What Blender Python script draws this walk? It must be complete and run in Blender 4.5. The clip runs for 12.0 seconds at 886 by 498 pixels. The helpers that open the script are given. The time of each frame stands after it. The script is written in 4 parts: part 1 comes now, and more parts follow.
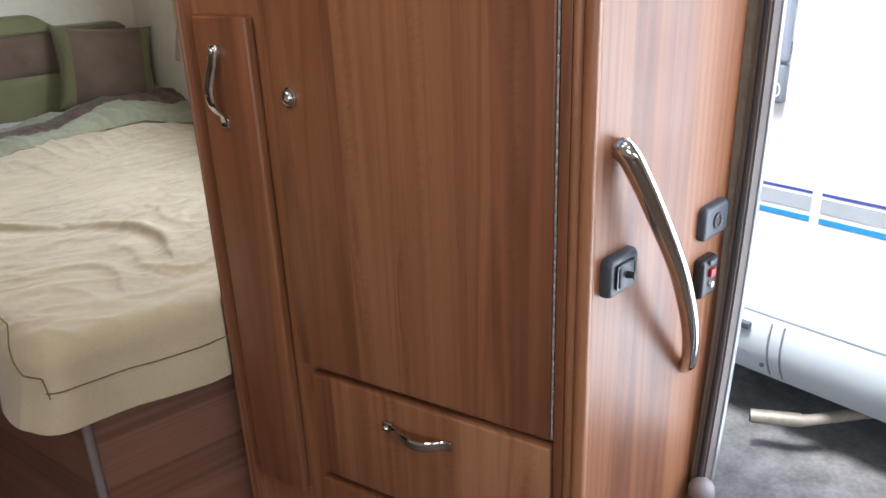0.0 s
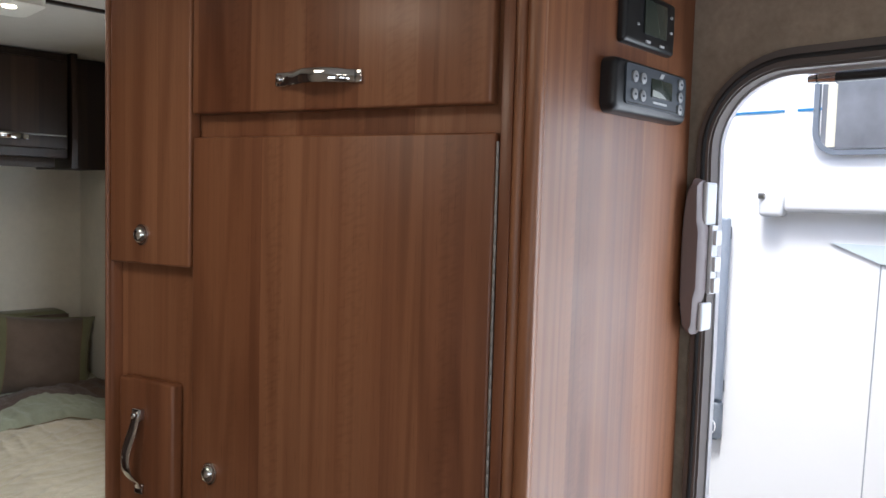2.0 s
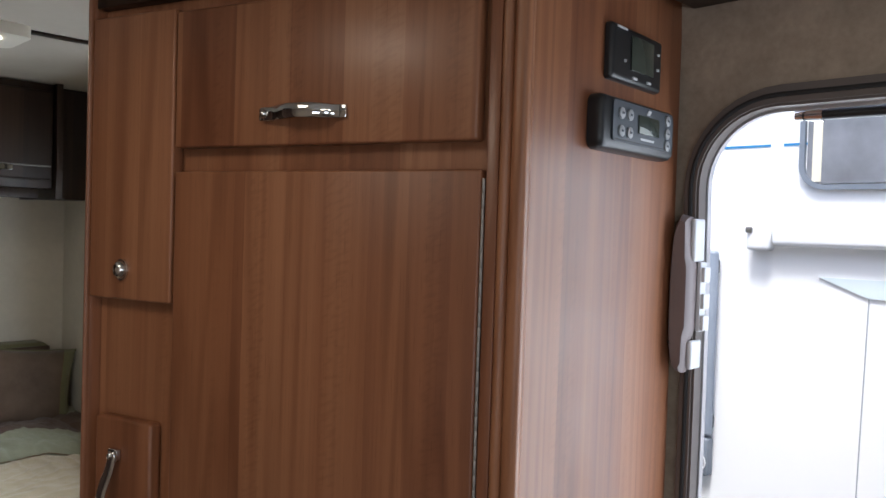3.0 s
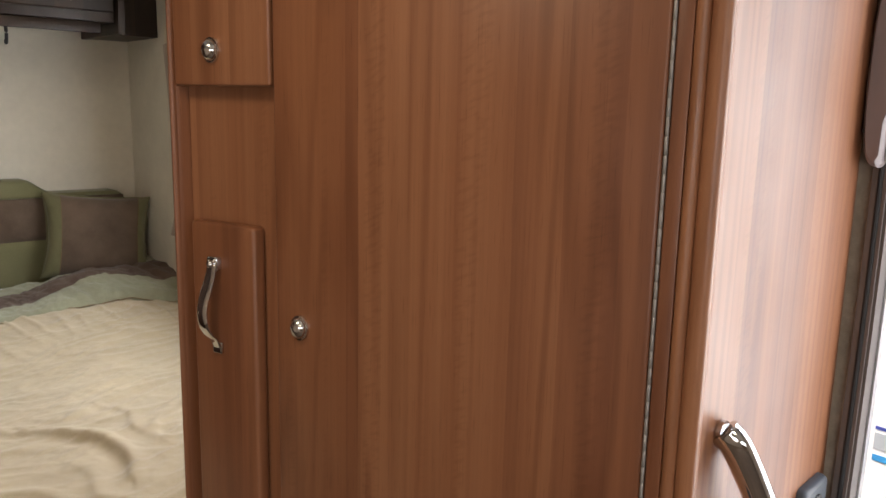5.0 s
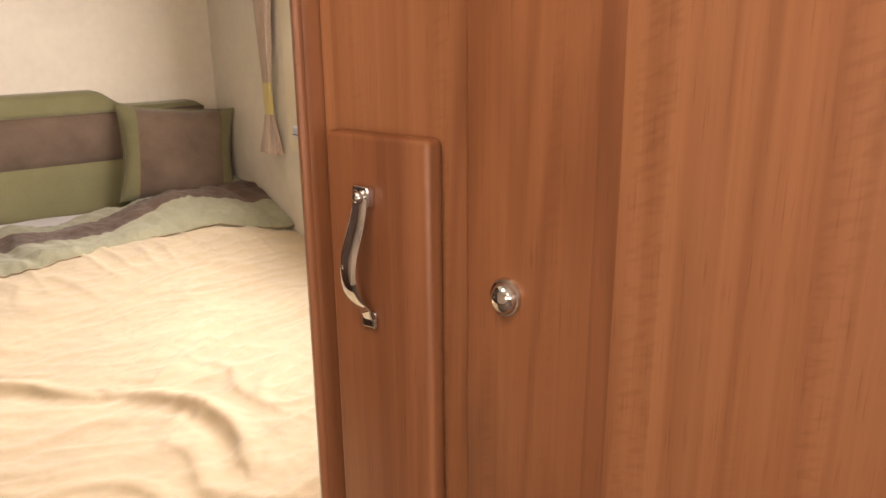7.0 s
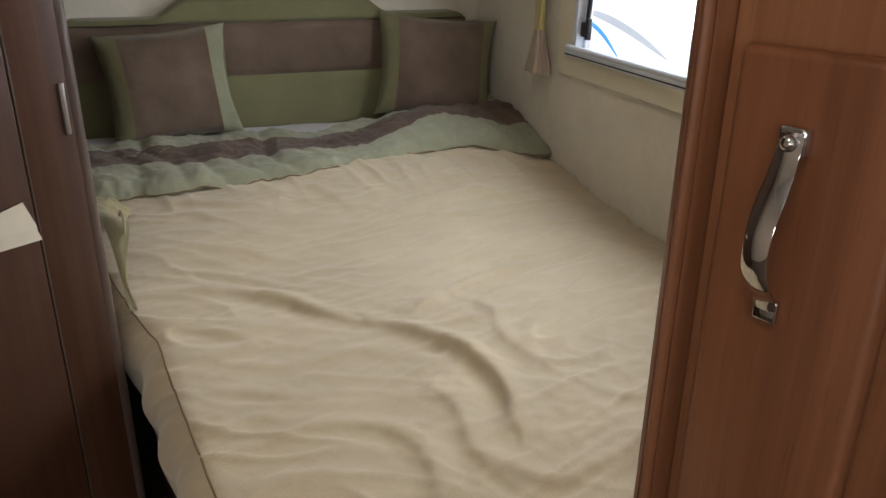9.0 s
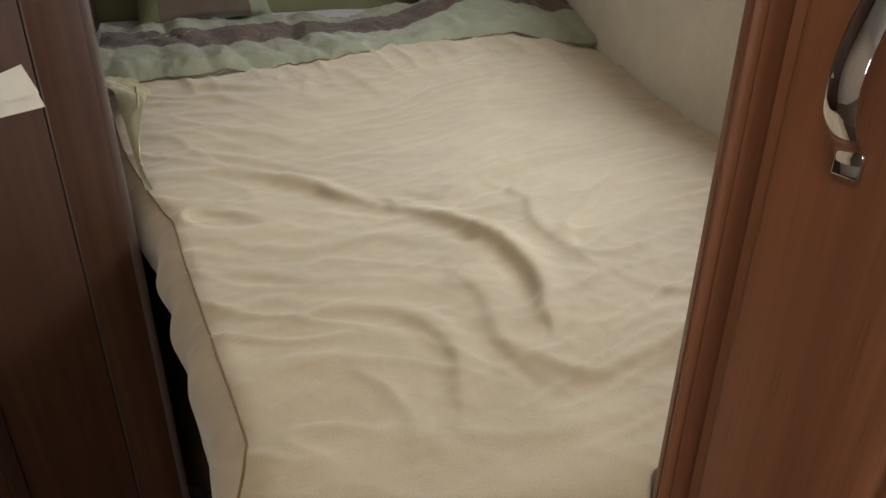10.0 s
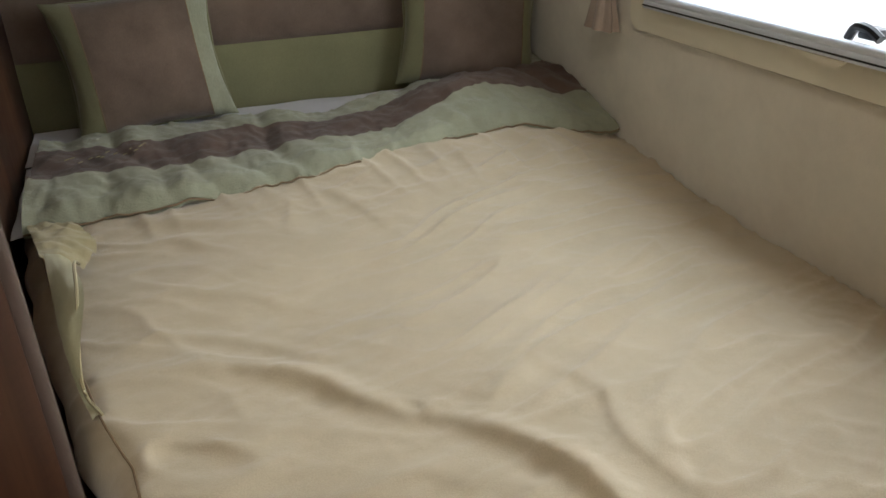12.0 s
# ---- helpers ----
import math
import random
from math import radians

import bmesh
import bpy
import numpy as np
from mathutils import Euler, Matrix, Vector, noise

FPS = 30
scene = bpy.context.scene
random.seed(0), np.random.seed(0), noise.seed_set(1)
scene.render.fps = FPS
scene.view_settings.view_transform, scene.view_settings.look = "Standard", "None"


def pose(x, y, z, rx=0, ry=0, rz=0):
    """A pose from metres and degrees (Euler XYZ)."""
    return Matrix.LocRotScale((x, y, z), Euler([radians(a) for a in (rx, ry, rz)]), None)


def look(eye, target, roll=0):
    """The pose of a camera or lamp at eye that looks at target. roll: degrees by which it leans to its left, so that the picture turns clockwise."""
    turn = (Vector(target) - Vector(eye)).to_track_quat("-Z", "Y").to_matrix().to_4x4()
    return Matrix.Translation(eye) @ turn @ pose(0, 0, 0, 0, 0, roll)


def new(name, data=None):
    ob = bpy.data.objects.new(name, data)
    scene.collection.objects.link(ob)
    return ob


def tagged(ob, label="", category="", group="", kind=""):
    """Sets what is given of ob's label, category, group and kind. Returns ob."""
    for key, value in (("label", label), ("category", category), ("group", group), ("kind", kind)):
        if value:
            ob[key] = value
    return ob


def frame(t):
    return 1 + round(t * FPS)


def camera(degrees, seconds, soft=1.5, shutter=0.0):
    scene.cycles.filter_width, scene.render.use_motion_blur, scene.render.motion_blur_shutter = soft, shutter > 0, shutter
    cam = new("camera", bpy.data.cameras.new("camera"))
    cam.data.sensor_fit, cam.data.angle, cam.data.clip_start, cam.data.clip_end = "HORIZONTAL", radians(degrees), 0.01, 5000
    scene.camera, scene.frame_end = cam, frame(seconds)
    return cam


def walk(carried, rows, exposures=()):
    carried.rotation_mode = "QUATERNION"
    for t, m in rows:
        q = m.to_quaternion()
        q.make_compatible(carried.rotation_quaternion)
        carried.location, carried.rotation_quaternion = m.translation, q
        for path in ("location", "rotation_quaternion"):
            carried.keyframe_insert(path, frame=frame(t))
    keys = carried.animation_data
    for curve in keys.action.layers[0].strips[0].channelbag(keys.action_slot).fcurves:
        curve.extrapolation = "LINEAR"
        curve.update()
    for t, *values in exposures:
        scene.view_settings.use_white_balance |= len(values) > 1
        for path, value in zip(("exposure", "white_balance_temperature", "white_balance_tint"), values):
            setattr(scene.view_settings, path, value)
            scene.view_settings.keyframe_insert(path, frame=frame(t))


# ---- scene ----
cam = camera(59.1, 12.0)
PATH = [
    (0, (0.114, -0.012, 1.34), (1.308, 1.404, 0.585), -2.3),
    (0.5, (0.136, -0.01, 1.386), (1.367, 1.465, 0.831), -2.1),
    (1, (0.143, -0.01, 1.425), (1.428, 1.47, 1.027), -0.8),
    (1.5, (0.167, 0.003, 1.475), (1.492, 1.473, 1.185), 0.1),
    (2, (0.18, 0.022, 1.53), (1.57, 1.455, 1.402), 1.6),
    (2.5, (0.195, 0.028, 1.538), (1.613, 1.436, 1.471), 1.7),
    (2.7, (0.197, 0.03, 1.54), (1.611, 1.444, 1.494), 1.7),
    (4.3, (0.186, 0.047, 1.503), (1.558, 1.493, 1.341), 1.9),
    (4.5, (0.212, 0.095, 1.432), (1.567, 1.554, 1.248), 1.9),
    (5, (0.23, 0.234, 1.393), (1.527, 1.713, 1.031), 1.2),
    (5.5, (0.235, 0.298, 1.352), (1.53, 1.74, 0.856), 0.5),
    (6, (0.301, 0.426, 1.34), (1.559, 1.871, 0.767), 0.2),
    (6.5, (0.349, 0.536, 1.368), (1.505, 2.082, 0.843), -0.3),
    (6.7, (0.35, 0.577, 1.355), (1.491, 2.127, 0.81), -0.6),
    (8.3, (0.23, 0.831, 1.289), (1.273, 2.361, 0.533), -1.2),
    (8.5, (0.242, 0.839, 1.287), (1.174, 2.436, 0.524), -0.9),
    (9, (0.309, 0.866, 1.294), (0.951, 2.601, 0.536), 0.6),
    (9.5, (0.341, 0.879, 1.264), (0.823, 2.652, 0.474), 0.1),
    (10, (0.343, 0.915, 1.221), (0.861, 2.591, 0.259), 0.5),
    (10.5, (0.34, 0.975, 1.215), (0.906, 2.605, 0.203), 0.8),
    (11, (0.347, 1.046, 1.21), (0.837, 2.696, 0.192), -0.4),
    (11.5, (0.34, 1.193, 1.254), (0.847, 2.836, 0.234), -0.7),
    (12, (0.362, 1.295, 1.278), (0.976, 2.973, 0.38), -1.6),
]
EXPOSE = [
    (0.0, 1.85, 5900, 10), (0.5, 1.7, 5900, 10), (1.0, 1.38, 5900, 10), (1.5, 1.13, 5900, 10), (2.0, 1.07, 5900, 10), (2.5, 1.03, 5900, 10), (4.4, 1.27, 6200, 11), (5.0, 1.6, 6750, 13.5), (5.5, 2.27, 7450, 18), (6.0, 2.46, 7900, 23), (6.7, 2.63, 8100, 26),
    (8.3, 1.58, 6500, 13), (9.0, 1.33, 6350, 12), (10.5, 1.48, 6350, 11), (12.0, 1.38, 6250, 10),
]
walk(cam, [(t, look(eye, target, roll)) for t, eye, target, roll in PATH], EXPOSE)


# ---- world, sun, large lights ----
world = bpy.data.worlds.new("overcast_sky")
scene.world = world
world.use_nodes = True
wn, wl = world.node_tree.nodes, world.node_tree.links
sky = wn.new("ShaderNodeTexSky")
sky.sky_type, sky.sun_disc = "NISHITA", False
sky.sun_elevation, sky.sun_rotation = radians(65), radians(261)
sky.air_density, sky.dust_density, sky.ozone_density = 1.0, 4.0, 1.0
wl.new(sky.outputs[0], wn["Background"].inputs["Color"])
wn["Background"].inputs["Strength"].default_value = 0.15

sun = new("sun", bpy.data.lights.new("sun", "SUN"))
sun.data.energy, sun.data.angle, sun.data.color = 2.2, radians(12), (1.0, 0.96, 0.9)
sun.matrix_world = look((0, 0, 20), (9, 1.5, 0))


def area_lamp(name, eye, target, sx, sy, watts, colour):
    data = bpy.data.lights.new(name, "AREA")
    data.shape, data.size, data.size_y, data.energy, data.color = "RECTANGLE", sx, sy, watts, colour
    ob = new(name, data)
    ob.matrix_world = look(eye, target)
    return ob


DAY = (0.93, 0.97, 1.0)
area_lamp("front_window_light", (0.15, -3.16, 1.33), (0.15, 0, 1.25), 1.75, 0.65, 5.0, DAY)
area_lamp("side_window_light", (-0.895, -1.0, 1.3), (1.0, -0.1, 1.05), 0.9, 0.5, 3.6, DAY)
area_lamp("door_light", (1.44, 0.29, 1.0), (0.0, 0.29, 1.0), 0.5, 1.4, 3.7, DAY)
area_lamp("bedroom_window_light", (1.39, 2.1, 1.3), (0.2, 2.1, 1.0), 0.9, 0.45, 2.3, DAY)
area_lamp("bedroom_lamp_light", (0.66, 2.20, 1.955), (0.66, 2.20, 0), 0.30, 0.16, 0.62, (1.0, 0.89, 0.73))
# warm overhead fill added in the unseen lounge; no lamp fitting stands there
area_lamp("lounge_fill_light", (0.15, -0.55, 1.96), (0.15, -0.55, 0), 0.3, 0.3, 1.9, (1.0, 0.84, 0.64))
area_lamp("corridor_lamp_light", (0.12, 0.86, 1.96), (0.12, 0.86, 0), 0.36, 0.36, 1.6, (1.0, 0.84, 0.64))


# ---- materials ----
def blend(tree, fac, a, b, mode="MIX"):
    n = tree.nodes.new("ShaderNodeMix")
    n.data_type, n.blend_type = "RGBA", mode
    for i, v in ((0, fac), (6, a), (7, b)):
        if hasattr(v, "is_linked"):
            tree.links.new(v, n.inputs[i])
        else:
            n.inputs[i].default_value = v
    return n.outputs[2]


def coords(tree, scale, wobble=0.0, random_shift=True, rot=(0, 0, 0)):
    tc = tree.nodes.new("ShaderNodeTexCoord")
    mp = tree.nodes.new("ShaderNodeMapping")
    mp.inputs["Scale"].default_value = scale
    mp.inputs["Rotation"].default_value = rot
    tree.links.new(tc.outputs["Object"], mp.inputs["Vector"])
    out = mp.outputs[0]
    if random_shift:
        oi = tree.nodes.new("ShaderNodeObjectInfo")
        mul = tree.nodes.new("ShaderNodeMath")
        mul.operation = "MULTIPLY"
        mul.inputs[1].default_value = 37.0
        tree.links.new(oi.outputs["Random"], mul.inputs[0])
        add = tree.nodes.new("ShaderNodeVectorMath")
        tree.links.new(out, add.inputs[0])
        tree.links.new(mul.outputs[0], add.inputs[1])
        out = add.outputs[0]
    return out


def noise_tex(tree, scale, detail=3.0, rough=0.55, distort=0.0, random_shift=True):
    n = tree.nodes.new("ShaderNodeTexNoise")
    n.inputs["Scale"].default_value = 1.0
    n.inputs["Detail"].default_value = detail
    n.inputs["Roughness"].default_value = rough
    n.inputs["Distortion"].default_value = distort
    tree.links.new(coords(tree, scale, random_shift=random_shift), n.inputs["Vector"])
    return n.outputs["Fac"]


def ramp(tree, fac, stops):
    n = tree.nodes.new("ShaderNodeValToRGB")
    e = n.color_ramp.elements
    while len(e) < len(stops):
        e.new(0.5)
    for el, (p, c) in zip(e, stops):
        el.position, el.color = p, (*c, 1)
    tree.links.new(fac, n.inputs[0])
    return n.outputs[0]


def bump(tree, bsdf, height, strength, distance=0.002):
    n = tree.nodes.new("ShaderNodeBump")
    n.inputs["Strength"].default_value, n.inputs["Distance"].default_value = strength, distance
    tree.links.new(height, n.inputs["Height"])
    tree.links.new(n.outputs[0], bsdf.inputs["Normal"])


def surface(name, rough=0.5, metal=0.0, spec=0.5, coat=0.0):
    m = bpy.data.materials.new(name)
    m.use_nodes = True
    b = m.node_tree.nodes["Principled BSDF"]
    b.inputs["Roughness"].default_value, b.inputs["Metallic"].default_value = rough, metal
    b.inputs["Specular IOR Level"].default_value, b.inputs["Coat Weight"].default_value = spec, coat
    return m, m.node_tree, b


def grained(name, colour, rough=0.5, metal=0.0, spread=0.12, scale=40.0, bump_strength=0.15, fine=250.0, spec=0.5, coat=0.0):
    """A surface of one colour with mottling at two scales and fine relief."""
    m, t, b = surface(name, rough, metal, spec, coat)
    lo = tuple(c * (1 - spread) for c in colour)
    hi = tuple(min(1, c * (1 + spread)) for c in colour)
    big = ramp(t, noise_tex(t, (scale / 6,) * 3), ((0.3, lo), (0.7, hi)))
    small = ramp(t, noise_tex(t, (scale,) * 3, 4), ((0.3, (1 - spread,) * 3), (0.7, (1, 1, 1))))
    t.links.new(blend(t, 1.0, big, small, "MULTIPLY"), b.inputs["Base Color"])
    if bump_strength:
        bump(t, b, noise_tex(t, (fine,) * 3, 2), bump_strength, 0.001)
    return m


def maths(t, op, a, b=None):
    n = t.nodes.new("ShaderNodeMath")
    n.operation = op
    for i, v in enumerate((a, b)):
        if v is None:
            continue
        if hasattr(v, "is_linked"):
            t.links.new(v, n.inputs[i])
        else:
            n.inputs[i].default_value = v
    return n.outputs[0]


def walnut(name, dark, mid, light, rough=0.37, along=2, planks=(), knots=()):
    """Laminated walnut: planks of differing tone, growth lines, straight grain, ripple figure and dark pores."""
    m, t, b = surface(name, rough, 0.0, 0.46)
    tc = t.nodes.new("ShaderNodeTexCoord")
    sep = t.nodes.new("ShaderNodeSeparateXYZ")
    t.links.new(tc.outputs["Object"], sep.inputs[0])
    oi = t.nodes.new("ShaderNodeObjectInfo")
    shift = maths(t, "MULTIPLY", oi.outputs["Random"], 23.7)
    if along == 2:
        p = maths(t, "ADD", maths(t, "ADD", sep.outputs[0], maths(t, "MULTIPLY", sep.outputs[1], 1.07)), shift)
        q = maths(t, "ADD", sep.outputs[2], shift)
    else:
        p = maths(t, "ADD", sep.outputs[2], shift)
        q = maths(t, "ADD", maths(t, "ADD", sep.outputs[0], sep.outputs[1]), shift)

    def tex(sp, sq, detail=2.0, r=0.5, distort=0.0, seed=0.0):
        c = t.nodes.new("ShaderNodeCombineXYZ")
        t.links.new(maths(t, "MULTIPLY", p, sp), c.inputs[0])
        t.links.new(maths(t, "MULTIPLY", q, sq), c.inputs[1])
        c.inputs[2].default_value = seed
        n = t.nodes.new("ShaderNodeTexNoise")
        n.inputs["Scale"].default_value, n.inputs["Detail"].default_value = 1.0, detail
        n.inputs["Roughness"].default_value, n.inputs["Distortion"].default_value = r, distort
        t.links.new(c.outputs[0], n.inputs["Vector"])
        return n.outputs["Fac"]

    # planks with hard joints
    wob = maths(t, "MULTIPLY", tex(4.0, 0.05, 1, 0.5, 0, 3.0), 1.6)
    idx = maths(t, "FLOOR", maths(t, "ADD", maths(t, "MULTIPLY", p, 11.0), wob))
    wn_ = t.nodes.new("ShaderNodeTexWhiteNoise")
    wn_.noise_dimensions = "1D"
    t.links.new(idx, wn_.inputs["W"])
    plank = maths(t, "MULTIPLY", wn_.outputs["Value"], 0.40)
    if planks:
        # planks of known edges and tone across the leaf
        r = t.nodes.new("ShaderNodeValToRGB")
        r.color_ramp.interpolation = "CONSTANT"
        e = r.color_ramp.elements
        while len(e) < len(planks):
            e.new(0.5)
        for el, (at, v) in zip(e, planks):
            el.position, el.color = at, (v, v, v, 1)
        edge = maths(t, "ADD", sep.outputs[0], maths(t, "MULTIPLY", maths(t, "SUBTRACT", tex(0.0, 2.2, 2, 0.5, 0, 21.0), 0.5), 0.008))
        t.links.new(edge, r.inputs[0])
        plank = r.outputs[0]
    tone = maths(t, "ADD", plank, maths(t, "MULTIPLY", tex(15, 0.14, 4, 0.62, 0, 1.0), 0.66))
    c = ramp(t, tone, ((0.22, dark), (0.5, mid), (0.82, light)))
    # growth lines as contours of a long soft noise
    field = tex(7.0, 0.30, 2, 0.45, 0.2, 7.0)
    eyes = None
    for ku, kz, size in knots:
        du = maths(t, "DIVIDE", maths(t, "SUBTRACT", sep.outputs[0], ku), size)
        dz = maths(t, "DIVIDE", maths(t, "SUBTRACT", sep.outputs[2], kz), size * 9.0)
        rr_ = maths(t, "ADD", maths(t, "MULTIPLY", du, du), maths(t, "MULTIPLY", dz, dz))
        hill = maths(t, "POWER", 2.718, maths(t, "MULTIPLY", rr_, -1.0))
        eyes = hill if eyes is None else maths(t, "ADD", eyes, hill)
    if eyes is not None:
        field = maths(t, "ADD", field, maths(t, "MULTIPLY", eyes, 0.055))
    lines = maths(t, "SINE", maths(t, "MULTIPLY", field, 85.0))
    lines = maths(t, "ADD", maths(t, "MULTIPLY", lines, 0.5), 0.5)
    mask = maths(t, "MULTIPLY", lines, tex(12, 0.9, 3, 0.6, 0, 11.0))
    if eyes is not None:
        mask = maths(t, "ADD", mask, maths(t, "MULTIPLY", maths(t, "MULTIPLY", eyes, lines), 0.30))
    c = blend(t, 0.50, c, ramp(t, mask, ((0.20, (1.0, 1.0, 1.0)), (0.66, (0.50, 0.42, 0.38)))), "MULTIPLY")
    # straight grain
    c = blend(t, 0.30, c, ramp(t, tex(150, 0.9, 4, 0.65, 0, 2.0), ((0.3, (0.60, 0.56, 0.53)), (0.62, (1.0, 1.0, 1.0)))), "MULTIPLY")
    # ripple figure in some planks
    along_f = maths(t, "ADD", p, maths(t, "MULTIPLY", q, 0.45))
    across_f = maths(t, "SUBTRACT", q, maths(t, "MULTIPLY", p, 0.45))
    fc = t.nodes.new("ShaderNodeCombineXYZ")
    t.links.new(maths(t, "MULTIPLY", along_f, 48.0), fc.inputs[0])
    t.links.new(maths(t, "MULTIPLY", across_f, 150.0), fc.inputs[1])
    fleck = t.nodes.new("ShaderNodeTexNoise")
    fleck.inputs["Scale"].default_value, fleck.inputs["Detail"].default_value = 1.0, 1.0
    t.links.new(fc.outputs[0], fleck.inputs["Vector"])
    tick = ramp(t, fleck.outputs["Fac"], ((0.36, (0.86, 0.84, 0.82)), (0.52, (1, 1, 1))))
    some = ramp(t, tex(24, 0.4, 0, 0.5, 0, 15.0), ((0.60, (0, 0, 0)), (0.68, (0.7, 0.7, 0.7))))
    c = blend(t, some, c, tick, "MULTIPLY")
    # fine pores
    pores = tex(520, 16, 2, 0.5, 0, 9.0)
    c = blend(t, 0.5, c, ramp(t, pores, ((0.28, (0.62, 0.57, 0.53)), (0.40, (1, 1, 1)))), "MULTIPLY")
    t.links.new(c, b.inputs["Base Color"])
    rr = ramp(t, noise_tex(t, (6, 6, 6), 3), ((0.3, (rough - 0.05,) * 3), (0.7, (rough + 0.08,) * 3)))
    t.links.new(rr, b.inputs["Roughness"])
    bump(t, b, pores, 0.10, 0.0006)
    return m


WOOD = walnut("walnut_laminate", (0.150, 0.052, 0.025), (0.270, 0.110, 0.051), (0.395, 0.186, 0.094))
LEAF_PLANKS = ((0.0, 0.17), (0.226, 0.06), (0.243, 0.27), (0.318, 0.22), (0.400, 0.24), (0.456, 0.14), (0.512, 0.02), (0.575, 0.08))
WOOD_LEAF = walnut("walnut_laminate_leaf", (0.150, 0.052, 0.025), (0.270, 0.110, 0.051), (0.395, 0.186, 0.094), planks=LEAF_PLANKS, knots=((0.262, 0.880, 0.013), (0.570, 1.130, 0.018), (0.345, 0.78, 0.008)))
WOOD_NARROW = walnut("walnut_laminate_single", (0.150, 0.052, 0.025), (0.270, 0.110, 0.051), (0.395, 0.186, 0.094), planks=((0.0, 0.10), (0.04, 0.13)))
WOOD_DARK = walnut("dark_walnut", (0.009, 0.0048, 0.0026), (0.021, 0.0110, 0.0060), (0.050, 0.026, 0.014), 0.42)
# washroom walnut: the shade on the partition is worked into these low tones
WASH_SHADED = walnut("shaded_washroom_walnut", (0.017, 0.0062, 0.0026), (0.044, 0.0165, 0.0070), (0.095, 0.040, 0.018), 0.52)
WOOD_FLAT = walnut("walnut_laminate_across", (0.200, 0.096, 0.063), (0.255, 0.124, 0.083), (0.300, 0.148, 0.100), 0.38, 0)
CHROME = grained("polished_chrome", (0.66, 0.66, 0.66), 0.05, 1.0, 0.05, 60, 0.02)
STEEL = grained("brushed_steel", (0.30, 0.29, 0.27), 0.42, 1.0, 0.1, 80, 0.05)
ALU = grained("satin_aluminium", (0.66, 0.67, 0.70), 0.32, 0.9, 0.06, 50, 0.03)
# window rails: the sky's reflection is put into this pale blue base
WINDOW_ALU_SKYLIT = grained("sky_toned_aluminium", (0.74, 0.79, 0.86), 0.34, 0.15, 0.04, 50, 0.02)
CREAM_WALL = grained("cream_wallboard", (0.72, 0.68, 0.58), 0.75, 0.0, 0.05, 45, 0.35, 220, 0.3)
TAN_WALL = grained("tan_textured_wallboard", (0.42, 0.34, 0.26), 0.8, 0.0, 0.14, 110, 0.5, 300, 0.3)
CEIL = grained("ceiling_board", (0.56, 0.52, 0.45), 0.8, 0.0, 0.03, 30, 0.1, 200, 0.3)
CREAM_PLASTIC = grained("cream_plastic", (0.74, 0.69, 0.54), 0.45, 0.0, 0.03, 25, 0.03)
TAUPE = grained("taupe_plastic", (0.135, 0.115, 0.105), 0.5, 0.0, 0.06, 60, 0.15)
MAUVE_PLASTIC = grained("mauve_grey_plastic", (0.23, 0.19, 0.19), 0.45, 0.0, 0.05, 60, 0.08)
PALE_PLASTIC = grained("pale_plastic", (0.75, 0.76, 0.78), 0.4, 0.0, 0.04, 30, 0.03)
RUBBER = grained("black_rubber", (0.018, 0.018, 0.019), 0.6, 0.0, 0.1, 60, 0.1)
BROWN_PLASTIC = grained("brown_taupe_moulding", (0.085, 0.058, 0.045), 0.45, 0.0, 0.08, 50, 0.08)
DULL_STEEL = grained("dull_exhaust_steel", (0.34, 0.31, 0.26), 0.5, 0.35, 0.2, 40, 0.1)
BLACK = grained("black_plastic", (0.015, 0.016, 0.018), 0.35, 0.0, 0.1, 60, 0.05)
SLATE = grained("slate_grey_plastic", (0.050, 0.060, 0.074), 0.42, 0.0, 0.08, 50, 0.08)
SLATE_LIGHT = grained("slate_blue_plastic", (0.18, 0.205, 0.24), 0.45, 0.0, 0.06, 50, 0.05)
STEEL_BLUE = grained("blue_grey_plastic", (0.27, 0.31, 0.37), 0.45, 0.0, 0.05, 50, 0.04)
RED = grained("red_button", (0.55, 0.02, 0.03), 0.35, 0.0, 0.05, 50, 0.0)
LCD = grained("grey_lcd", (0.045, 0.055, 0.045), 0.12, 0.0, 0.05, 50, 0.0)
LCD_GLINT = grained("painted_lcd_glint", (0.42, 0.45, 0.42), 0.15, 0.0, 0.05, 50, 0.0)
PRINT = grained("white_print", (0.50, 0.51, 0.52), 0.5, 0.0, 0.03, 50, 0.0)
KEY_GREY = grained("pale_grey_keys", (0.30, 0.31, 0.32), 0.45, 0.0, 0.05, 60, 0.0)
HINGE_STEEL = grained("dull_hinge_steel", (0.34, 0.32, 0.30), 0.5, 0.4, 0.1, 200, 0.1)
PAPER = grained("paper_note", (0.72, 0.67, 0.55), 0.7, 0.0, 0.05, 30, 0.1)
VAN_WHITE = grained("white_gelcoat", (0.80, 0.81, 0.82), 0.25, 0.0, 0.02, 3, 0.0, spec=0.5, coat=0.3)
VAN_SKIRT = grained("pale_grey_skirt", (0.50, 0.55, 0.58), 0.3, 0.0, 0.04, 4, 0.0)
VAN_GREY = grained("grey_decal", (0.33, 0.36, 0.39), 0.4, 0.0, 0.05, 20, 0.0)
VAN_BLUE = grained("blue_decal", (0.03, 0.22, 0.48), 0.4, 0.0, 0.05, 20, 0.0)
VAN_NAVY = grained("navy_decal", (0.05, 0.07, 0.28), 0.4, 0.0, 0.05, 20, 0.0)
VAN_PALE = grained("pale_blue_grey_recess", (0.62, 0.70, 0.72), 0.4, 0.0, 0.03, 10, 0.0)
